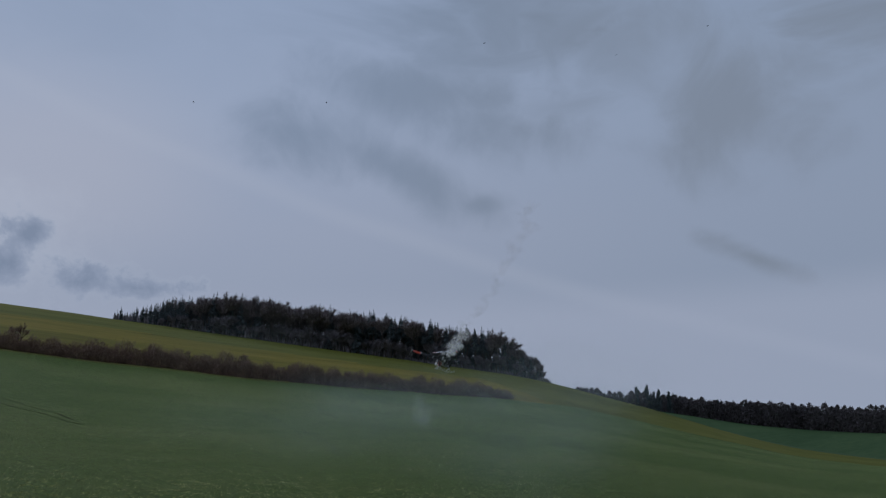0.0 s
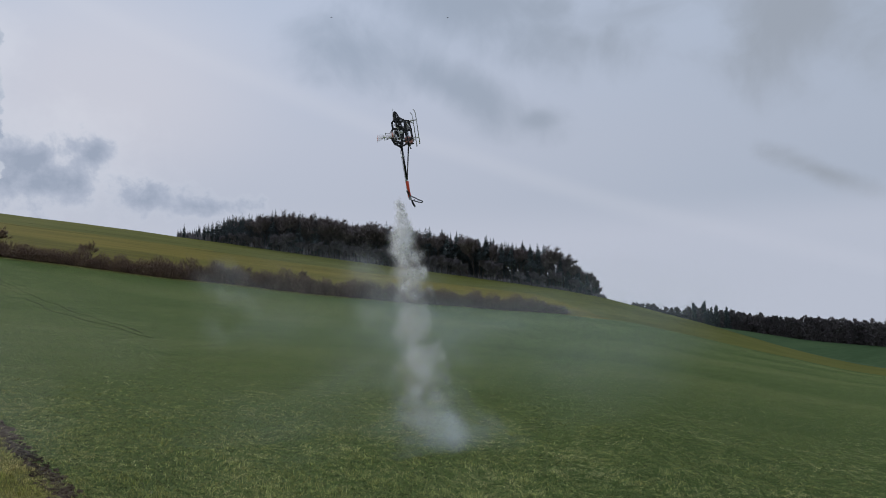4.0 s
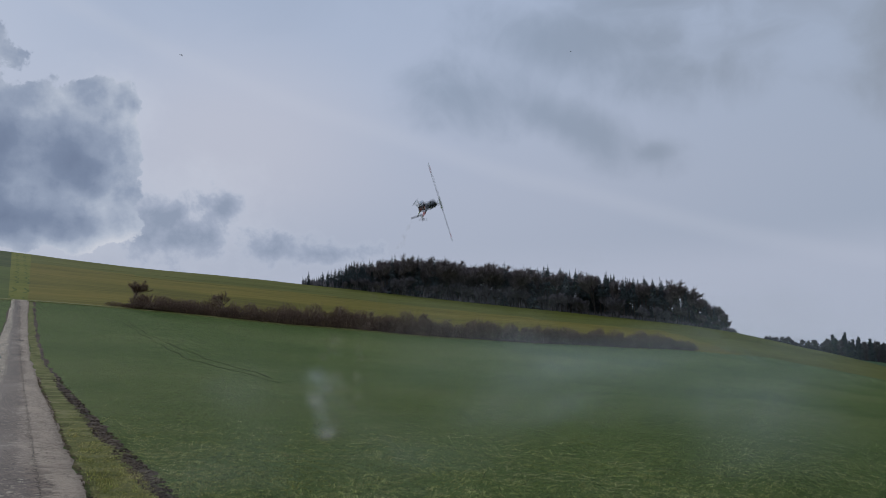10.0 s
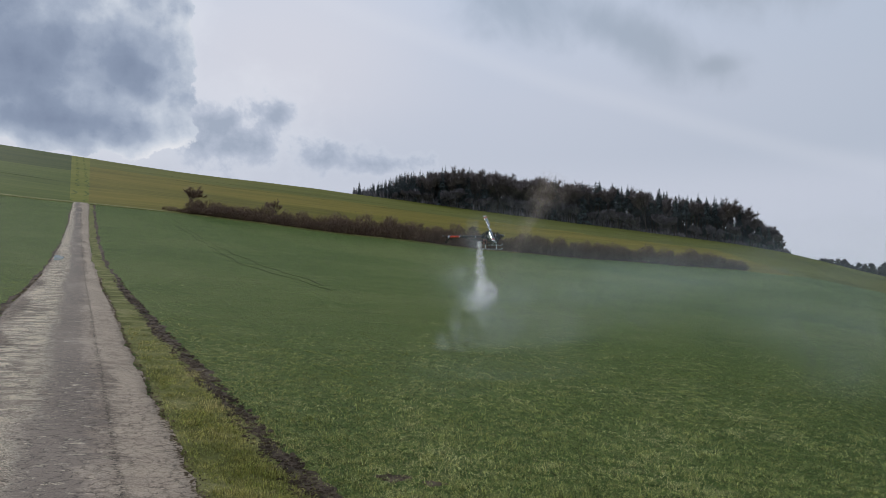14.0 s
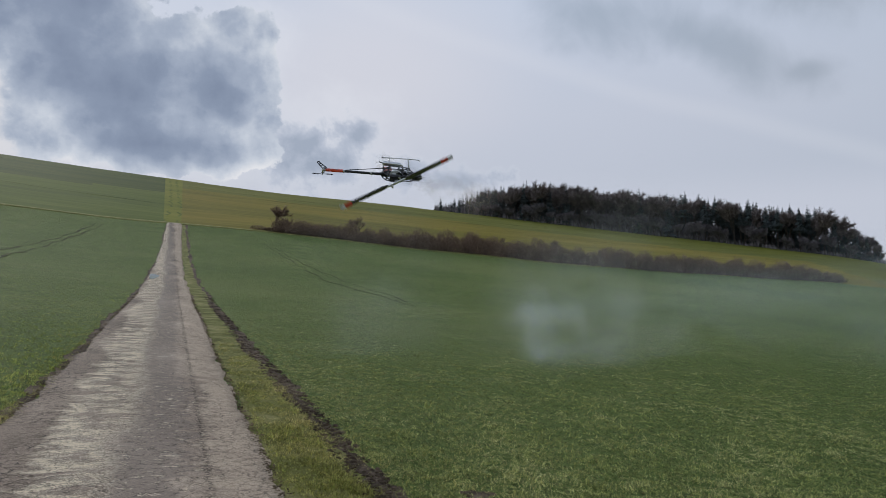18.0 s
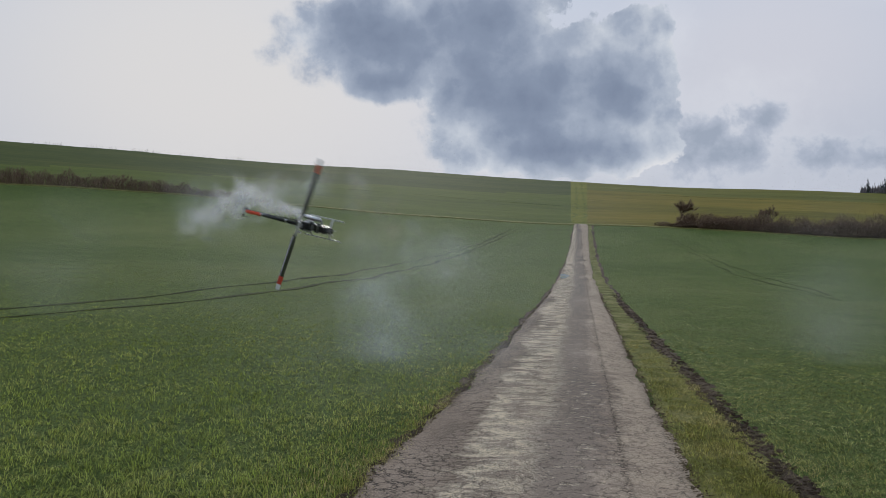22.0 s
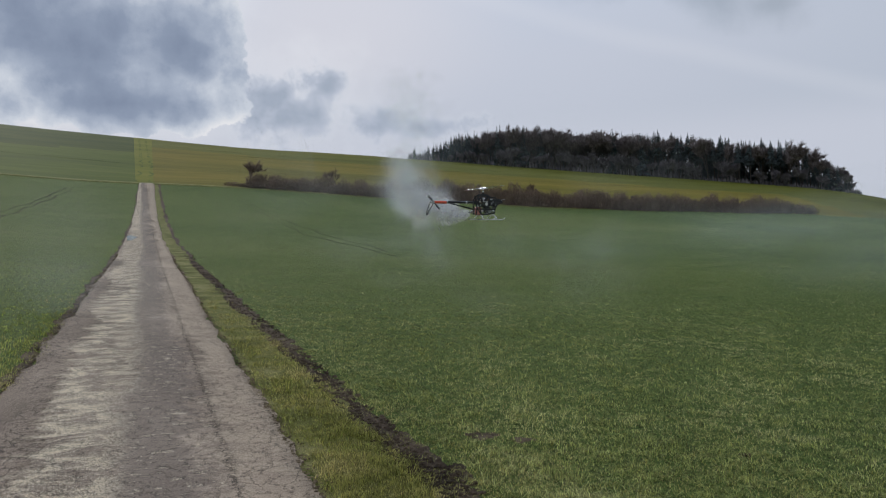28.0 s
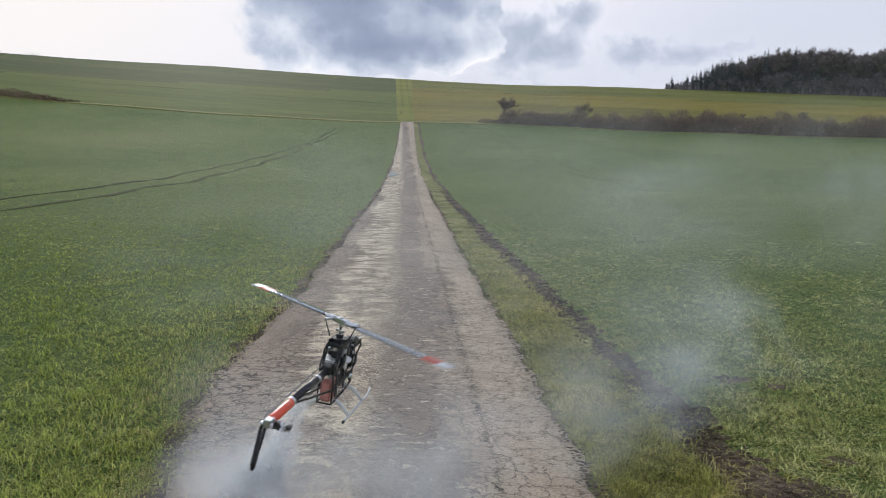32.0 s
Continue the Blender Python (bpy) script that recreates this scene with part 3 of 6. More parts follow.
def strip(name, line, mat, label, category, kind="structure", rise=0.02, crown=0.0, ragged=0.0, across=9, seed=3, skirt=0.05):
    """A strip laid on the ground along a line of (x_left, x_right, y) or of edge points."""
    rng = np.random.default_rng(seed)
    left, right = np.array([p[0] for p in line], float), np.array([p[1] for p in line], float)
    n = len(left)
    wob = rng.normal(0, ragged, (2, n, 2)) if ragged else np.zeros((2, n, 2))
    k = np.array([0.25, 0.5, 0.25])
    for s in range(2):
        wob[s, :, 0] = np.convolve(wob[s, :, 0], k, "same") + 0.3 * wob[s, :, 1] + 2.2 * np.convolve(wob[s, :, 1], np.hanning(17) / 8, "same")
    left[:, 0] += wob[0, :, 0]
    right[:, 0] += wob[1, :, 0]
    u = np.linspace(0, 1, across)
    p = left[:, None] * (1 - u)[None, :, None] + right[:, None] * u[None, :, None]
    z = ground(p[..., 0], p[..., 1]) + rise + crown * (1 - (2 * u - 1) ** 2)
    # the two rims go down into the ground
    p = np.concatenate([p[:, :1], p, p[:, -1:]], 1)
    z = np.concatenate([z[:, :1] - skirt, z, z[:, -1:] - skirt], 1)
    w = across + 2
    verts = np.concatenate([p, z[..., None]], -1).reshape(-1, 3)
    i, j = np.meshgrid(np.arange(n - 1), np.arange(w - 1), indexing="ij")
    quads = np.stack([i * w + j, i * w + j + 1, (i + 1) * w + j + 1, (i + 1) * w + j], -1).reshape(-1, 4)
    me = from_arrays(name, verts, quads, mat)
    me.polygons.foreach_set("use_smooth", [True] * len(me.polygons))
    return tagged(new(name, me), label, category, kind=kind)


ys = np.concatenate([np.linspace(-9, 12, 220), np.geomspace(12, 113, 260)[1:]])
sway = np.interp(ys, [0, 45, 75, 104, 113], [0, -0.04, 0.12, 0.38, 0.45])
ROAD_R = 0.86


def road_left(y):
    """The track's left rim, which draws in a little up the hill."""
    return np.interp(y, [-9, 4.6, 5.4, 6.5, 8.4, 10.8, 16, 41, 75, 113], [-1.40, -1.41, -1.53, -1.60, -1.50, -1.44, -1.34, -1.08, -0.86, -0.56])



def furrow_at(y):
    """Middle of the bare furrow beside the verge."""
    return np.interp(y, [0, 5, 9, 13, 22, 50, 113], [1.64, 1.62, 1.60, 1.55, 1.42, 1.38, 1.8])


strip("road", [((float(road_left(y)), y), (ROAD_R + s, y)) for y, s in zip(ys, sway)], M["asphalt"], "narrow worn grey asphalt farm track with cracked gritty surface and painted sun glint", "road", crown=0.035, ragged=0.03, across=15)
strip("verge", [((ROAD_R - 0.02 + s, y), (float(furrow_at(y)) - 0.04 + 0.03 * math.sin(y), y)) for y, s in zip(ys, sway)], M["verge"], "narrow yellowish dry grass verge beside the track", "verge", rise=0.012, ragged=0.05, across=8, seed=5)
strip("road_edge", [((float(road_left(y)) - 0.10, y), (float(road_left(y)) + 0.03, y)) for y in ys], M["soil"], "crumbling brown soil along the track's edge", "road edge", rise=0.016, ragged=0.04, across=4, seed=11)
strip("furrow", [((float(furrow_at(y)) - 0.10 - 0.0004 * y, y), (float(furrow_at(y)) + 0.15 + 0.0005 * y + 0.05 * math.sin(1.7 * y) * math.sin(0.6 * y) + 0.14 * max(0, 1 - abs(y - 4.2) / 2.0), y)) for y in ys], M["soil"], "dark damp bare soil furrow along the field's edge", "furrow", rise=0.010, ragged=0.045, across=6, seed=7)
xs = np.linspace(-150, 62, 300)
strip("cross_track", [((x, HEDGE_Y - 0.9), (x, HEDGE_Y + 1.2)) for x in xs], M["verge"], "unpaved track crossing along the foot of the upper fields", "track", rise=0.03, across=4, skirt=0.3)


def trail(name, points, width, mat, label, category, wave=0.12, steady=0.02, seed=1):
    """A narrow band along plan points, laid on the ground in short pieces."""
    pts = np.array(points, float)
    seg = np.concatenate([[0], np.cumsum(np.hypot(*np.diff(pts, axis=0).T))])
    s = np.linspace(0, seg[-1], max(40, int(seg[-1] * 1.5)))
    x, y = np.interp(s, seg, pts[:, 0]), np.interp(s, seg, pts[:, 1])
    k = np.array([0.1, 0.2, 0.4, 0.2, 0.1])
    x[2:-2], y[2:-2] = np.convolve(x, k, "valid"), np.convolve(y, k, "valid")
    x = x + wave * np.sin(s * 0.7 + seed)
    dx, dy = np.gradient(x), np.gradient(y)
    ln = np.hypot(dx, dy)
    w = width * (0.55 + 0.45 * np.sin(s * 1.9 + seed) * np.sin(s * 0.63)) / 2
    w = np.maximum(w, width * 0.05) * (steady + (1 - steady) * np.clip(1.6 * np.sin(s * 0.31 + 2 * seed) * np.sin(s * 0.083 + seed) + 0.45, 0, 1))
    left = np.column_stack([x - dy / ln * w, y + dx / ln * w])
    right = np.column_stack([x + dy / ln * w, y - dx / ln * w])
    return strip(name, list(zip(left, right)), mat, label, category, rise=0.016, across=4, skirt=0.03)


for k, pts in enumerate(([(-13.5, 9.0), (-11.49, 15.65), (-11.2, 21.9), (-10.9, 33.5), (-11.1, 53.5), (-10.6, 70), (-9.6, 86.8), (-8.4, 104)], [(-12.2, 8.5), (-10.4, 14.3), (-9.6, 20.5), (-9.3, 36.5), (-9.6, 58), (-9.2, 83), (-7.5, 104)],
                         [(9.6, 104), (10.6, 90), (10.6, 72), (9.9, 55.6), (10.3, 45), (10.6, 36)], [(10.8, 104), (11.3, 84), (11.5, 64), (11.4, 50), (11.1, 39)])):
    trail("wheel_track", pts, 0.40 if k < 2 else 0.16, M["pressed"], "faint dark wheel track pressed into the young grain", "track", steady=0.45 if k < 2 else 0.1, seed=k)
for k, pts in enumerate(([(-62, 160), (-45, 160), (-24, 158), (-2.4, 153)], [(-70, 262), (-30, 268), (-3, 270)], [(4, 226), (40, 214), (90, 205)], [(4, 250), (50, 236), (110, 225)])):
    trail("field_line", pts, 0.9 if k == 0 else 0.5, M["meadow_dark"], "darker line between two upper fields", "track", 0.3, seed=k)
for x0 in (-0.7, 0.9):
    trail("path_wheel_run", [(x0, 114.5), (x0 + 0.5, 150), (x0 + 0.3, 220), (x0 * 1.3, 296)], 0.5, M["meadow_green"], "wheel run on the grassy path up the hill", "track", 0.25, seed=3)


def make_puddle():
    pts = []
    for i in range(18):
        a = 2 * math.pi * i / 18
        r = 1 + 0.18 * math.sin(3 * a + 1) + 0.1 * math.sin(5 * a)
        pts.append((-0.80 + 0.24 * r * math.cos(a), 47.0 + 2.3 * r * math.sin(a)))
    m = Mesh().add([(x, y, G(x, y) + 0.055) for x, y in pts] + [(-0.8, 47.0, G(-0.8, 47.0) + 0.056)], [(i, (i + 1) % 18, 18) for i in range(18)])
    tagged(new("puddle", m.data("puddle", M["water"])), "small shallow puddle with painted pale sky reflection on the worn asphalt track", "puddle")


make_puddle()


def bare_patch(x0, y0, rx, ry, seed):
    """A thin spot in the young grain where the soil shows."""
    rng = random.Random(seed)
    pts = []
    for i in range(26):
        a = 2 * math.pi * i / 26
        r = 1 + 0.25 * math.sin(3 * a + seed) + 0.15 * math.sin(7 * a + 2 * seed) + rng.uniform(-0.15, 0.15)
        pts.append((x0 + rx * r * math.cos(a), y0 + ry * r * math.sin(a)))
    m = Mesh().add([(x, y, G(x, y) - 0.01) for x, y in pts] + [(x0 + 0.75 * (x - x0), y0 + 0.75 * (y - y0), G(x, y) + 0.009) for x, y in pts] + [(x0, y0, G(x0, y0) + 0.012)],
                   [(i, (i + 1) % 26, 26 + (i + 1) % 26, 26 + i) for i in range(26)] + [(26 + i, 26 + (i + 1) % 26, 52) for i in range(26)])
    tagged(new("bare_patch", m.data("bare_patch", M["soil"])), "bare brown soil patch in the young grain", "soil", "bare soil patches")


BARE = [(1.95, 4.2, 0.26, 0.40), (2.45, 6.5, 0.16, 0.12), (2.72, 6.3, 0.11, 0.08), (2.4, 4.75, 0.14, 0.08), (3.3, 4.45, 0.08, 0.05), (1.9, 5.6, 0.10, 0.22), (4.2, 5.4, 0.06, 0.04)]
for k, b in enumerate(BARE):
    bare_patch(*b, k)
# ---- trees, hedge, woods ----
def spruce_meshes(height, seed, bare=0.12, wide=0.17, whorls=30):
    """Trunk and crown of a spruce; bare: share of the trunk without living boughs."""
    rng = random.Random(seed)
    trunk = Mesh().tube([(0, 0, -0.5), (0.02, 0, height * 0.5), (0, 0.03, height * 0.97)], [height * 0.014, height * 0.009, 0.02], 6)
    crown = Mesh()
    for i in range(whorls):
        k = i / (whorls - 1)
        z = height * (bare + (0.99 - bare) * k)
        reach = height * wide * ((1 - k) ** 0.8) * rng.uniform(0.75, 1.2) + 0.12
        if bare > 0.3:
            reach *= min(1.0, 0.45 + k * 3)
        for j in range(rng.randint(6, 8)):
            a = rng.uniform(0, 2 * math.pi)
            r = reach * rng.uniform(0.55, 1.12)
            d = Vector((math.cos(a), math.sin(a), 0))
            s = Vector((-d.y, d.x, 0))
            w = r * rng.uniform(0.22, 0.36)
            drop = r * rng.uniform(0.15, 0.5)
            lift = r * rng.uniform(-0.05, 0.2)
            p0, p1, p2 = Vector((0, 0, z)), d * r * 0.55 + Vector((0, 0, z + lift - drop * 0.4)), d * r + Vector((0, 0, z - drop))
            hang = Vector((0, 0, -w * rng.uniform(0.5, 1.0)))
            crown.add([p0, p1 + s * w + hang * 0.6, p2, p1 - s * w + hang * 0.6, p1 + Vector((0, 0, w * 0.35))], [(0, 1, 4), (1, 2, 4), (2, 3, 4), (3, 0, 4)])
            for q in range(2):
                c = p0.lerp(p2, rng.uniform(0.35, 1.0)) + s * rng.uniform(-w, w)
                e = w * rng.uniform(0.5, 0.9)
                crown.add([c + d * e * 0.8, c + s * e * 0.5 + hang, c - d * e * 0.4 + hang * 0.3, c - s * e * 0.5 + hang], [(0, 1, 2), (0, 2, 3)])
    # leader
    crown.tube([(0, 0, height * 0.95), (0, 0, height * 1.0)], [0.06, 0.02], 4)
    if bare > 0.3:
        for i in range(22):
            z = height * rng.uniform(0.1, bare + 0.05)
            a = rng.uniform(0, 2 * math.pi)
            r = rng.uniform(0.3, 1.0)
            trunk.tube([(0, 0, z), (math.cos(a) * r, math.sin(a) * r, z - 0.1 * r)], [0.025, 0.01], 3, False)
    return trunk, crown


def bare_tree_meshes(height, seed, spread=0.5, depth=4, trunk_share=0.3, twigs=900, thick=0.02, twig_w=0.02):
    """Trunk with limbs, and a crown of fine bare twigs."""
    rng = random.Random(seed)
    trunk, crown, ends = Mesh(), Mesh(), []

    def grow(p, d, length, r, level):
        q = p + d * length
        bend = p.lerp(q, 0.5) + Vector((rng.gauss(0, 0.05), rng.gauss(0, 0.05), rng.gauss(0, 0.03))) * length
        trunk.tube([p, bend, q], [r, r * 0.85, r * 0.65], 5 if level < 2 else 3, False)
        ends.append((bend, d, level))
        ends.append((q, d, level))
        if level >= depth:
            return
        for _ in range(3 if level < 2 else rng.choice((2, 3))):
            nd = (d + Vector((rng.gauss(0, spread), rng.gauss(0, spread), rng.gauss(0.12, spread * 0.55)))).normalized()
            grow(p.lerp(q, rng.uniform(0.6, 1.0)), nd, length * rng.uniform(0.6, 0.85), r * 0.6, level + 1)

    grow(Vector((0, 0, -0.3)), Vector((rng.gauss(0, 0.03), rng.gauss(0, 0.03), 1)).normalized(), height * trunk_share, height * thick, 0)
    tips = [e for e in ends if e[2] >= depth - 1]
    for _ in range(twigs):
        p, d, _l = rng.choice(tips)
        nd = (d + Vector((rng.gauss(0, 0.7), rng.gauss(0, 0.7), rng.gauss(0.15, 0.5)))).normalized()
        side = nd.cross(Vector((rng.gauss(0, 1), rng.gauss(0, 1), rng.gauss(0, 1)))).normalized() * twig_w * rng.uniform(0.6, 1.4)
        length = height * rng.uniform(0.04, 0.11)
        p = p - d * rng.uniform(0, height * 0.05)
        m = p + nd * length * 0.5 + Vector((rng.gauss(0, 1), rng.gauss(0, 1), rng.gauss(0, 1))) * length * 0.08
        crown.add([p - side, p + side, m + side * 0.7, m - side * 0.7, p + nd * length], [(0, 1, 2, 3), (3, 2, 4)])
    top = max(v[2] for v in trunk.v + crown.v)
    for me in (trunk, crown):
        me.v = [(x * height / top, y * height / top, z * height / top) for x, y, z in me.v]
    return trunk, crown


def plant(name, meshes, bark, leaf, label, category, group, at):
    base = new(name)
    part("trunk", meshes[0], bark, base)
    part("crown", meshes[1], leaf, base)
    base.matrix_basis = at
    return tagged(base, label, category, group)


def stand(bearing, dist, turn, size=1.0, sink=0.1):
    x, y = dist * math.sin(radians(bearing)), dist * math.cos(radians(bearing))
    return Matrix.LocRotScale((x, y, G(x, y) - sink), Euler((0, 0, turn)), (size, size, size))


def place_copy(ob, m):
    """copy_thing keeps the copied thing's own size, so set it after."""
    c = copy_thing(ob, Matrix.LocRotScale(m.translation, m.to_quaternion(), None))
    c.scale = m.to_scale()
    return c


def make_wood():
    rng = random.Random(11)
    grp = "trees of the hilltop wood"
    full = [spruce_meshes(15, s, 0.08, 0.17) for s in (1, 2)]
    tall = [spruce_meshes(15, s, 0.45, 0.15, 24) for s in (3, 4)]
    small = [spruce_meshes(8, 5, 0.03, 0.2, 24)]
    bare = [bare_tree_meshes(14, s, 0.42, 4, 0.30, 2600, 0.012, 0.045) for s in (6, 7, 8)]
    round_bare = [bare_tree_meshes(9, s, 0.55, 4, 0.2, 2600, 0.012, 0.045) for s in (16, 17)]
    kinds = {}
    for key, sets, leaf, lab, cat in (("full", full, "needles", "dark green spruce with boughs down to the ground", "tree"), ("tall", tall, "needles", "tall dark spruce with bare lower trunk at the wood's edge", "tree"),
                                      ("small", small, "needles", "small young dark spruce at the edge of the wood", "tree"), ("bare", bare, "twigs", "leafless brown deciduous tree in the hilltop wood", "tree"), ("round", round_bare, "grey_twigs", "low round leafless grey tree along the wood's edge", "tree")):
        kinds[key] = [(s, leaf, lab, cat) for s in sets]
    first = {}

    def put(kind, variant, m):
        key = (kind, variant)
        if key in first:
            return place_copy(first[key], m)
        s, leaf, lab, cat = kinds[kind][variant]
        name = {"full": "spruce", "tall": "spruce", "small": "young_spruce", "bare": "bare_tree", "round": "bare_tree"}[kind]
        first[key] = plant(name, s, M["bark"], M[leaf], lab, cat, grp, m)
        return first[key]

    tops = [(18, 0.8), (19, 5.0), (20, 7.2), (20.8, 9.5), (22.5, 11.5), (25, 14.2), (28, 13.6), (32.5, 14.6), (36, 14.4), (40, 14.2), (43.2, 14.3), (44.0, 11.5), (45.3, 8.4), (46.2, 4.5)]
    tb, th = zip(*tops)
    for row in range(7):
        b = 18.2 + 0.13 * row
        while b < 46.2:
            h = float(np.interp(b, tb, th)) * rng.uniform(0.84, 1.03)
            d = CREST_D + 1.5 + row * 4.5 + rng.uniform(-1.5, 1.5)
            # farther rows stand on falling ground: keep their tops level
            x, y = d * math.sin(radians(b)), d * math.cos(radians(b))
            lift = max(0.0, EYE + (G(CREST_D * math.sin(radians(b)), CREST_D * math.cos(radians(b))) - EYE) * d / CREST_D - G(x, y))
            h = h * 1.15 + lift * 0.9
            r = rng.random()
            if b < 21.5:
                kind = "small" if h < 8.5 else "full"
            elif b < 26:
                kind = "full" if r < 0.7 else "bare"
            elif b < 33.5:
                kind = ("full" if r < 0.12 else "bare") if row < 3 else ("full" if r < 0.3 or row > 4 else "bare")
            elif b < 44.2:
                kind = ("tall" if r < 0.6 else "bare") if row < 2 else "full" if b < 38.5 or row > 3 or r < 0.3 else "tall"
            else:
                kind = "full" if r < 0.6 and h > 5 else "bare"
            v = rng.randrange(len(kinds[kind]))
            size = h / {"full": 15, "tall": 15, "small": 8, "bare": 14}[kind]
            put(kind, v, stand(b, d, rng.uniform(0, 6.28), size, 0.2))
            b += rng.uniform(0.42, 0.68) * (1.0 if row < 3 else 1.2)
    # rounded grey crowns before the tall trees, sparser where the trunks stand free
    b = 20.5
    while b < 45.6:
        h = float(np.interp(b, tb, th)) * rng.uniform(0.35, 0.6)
        put("round", rng.randrange(2), stand(b, CREST_D - 0.5 + rng.uniform(-1.0, 1.5), rng.uniform(0, 6.28), max(h, 3.0) / 9, 0.2))
        b += rng.uniform(0.4, 0.75) * (1.0 if b < 37 else 1.7)
    # lone spruce at the left end
    put("small", 0, stand(18.05, CREST_D + 1, 0.4, 5.2 / 8, 0.1))
    # undergrowth at the foot of the wood
    bush = Mesh()
    for i in range(9000):
        b = rng.uniform(17.6, 46.6)
        d = CREST_D + rng.uniform(-0.5, 22)
        x, y = d * math.sin(radians(b)), d * math.cos(radians(b))
        p = Vector((x, y, G(x, y) + rng.uniform(-0.2, 0.4)))
        n = Vector((rng.gauss(0, 0.14), rng.gauss(0, 0.14), 1)).normalized()
        hgt = rng.uniform(0.4, 1.9) * (1.0 if b > 36 else 1.8)
        s = n.cross(Vector((rng.gauss(0, 1), rng.gauss(0, 1), 0.2))).normalized() * rng.uniform(0.1, 0.35)
        bush.add([p - s, p + s, p + n * hgt], [(0, 1, 2)])
    tagged(new("undergrowth", bush.data("undergrowth", M["grey_twigs"])), "brown leafless undergrowth along the foot of the wood", "undergrowth", kind="stuff")


make_wood()


def shrub_meshes(height, width, seed, stems=60, twigs=900):
    """A leafless hedge shrub: a dense sheaf of arching stems with side twigs."""
    rng = random.Random(seed)
    body = Mesh()
    for _ in range(stems):
        a, r = rng.uniform(0, 6.28), rng.uniform(0, 0.45) * width
        p = Vector((math.cos(a) * r, math.sin(a) * r * 0.6, -0.15))
        lean = Vector((math.cos(a), math.sin(a), 0)) * rng.uniform(0.0, 0.35) * height
        q = p + lean * 0.5 + Vector((0, 0, height * rng.uniform(0.35, 0.6)))
        e = p + lean * 1.2 + Vector((rng.gauss(0, 0.1), rng.gauss(0, 0.1), height * rng.uniform(0.6, 1.05)))
        body.tube([p, q, e], [0.02, 0.013, 0.004], 3, False)
    for _ in range(twigs):
        a, r = rng.uniform(0, 6.28), math.sqrt(rng.random()) * 0.62 * width
        top = height * (1.0 - 0.45 * (r / (0.62 * width)) ** 2)
        p = Vector((math.cos(a) * r, math.sin(a) * r * 0.7, rng.uniform(0.0, 0.85) * top))
        n = Vector((rng.gauss(0, 0.55), rng.gauss(0, 0.55), rng.gauss(0.6, 0.5))).normalized()
        s = n.cross(Vector((rng.gauss(0, 1), rng.gauss(0, 1), rng.gauss(0, 1)))).normalized() * rng.uniform(0.012, 0.04)
        length = rng.uniform(0.2, 0.55) * min(height, 2) * 0.5
        body.add([p - s, p + s, p + n * length], [(0, 1, 2)])
    return body


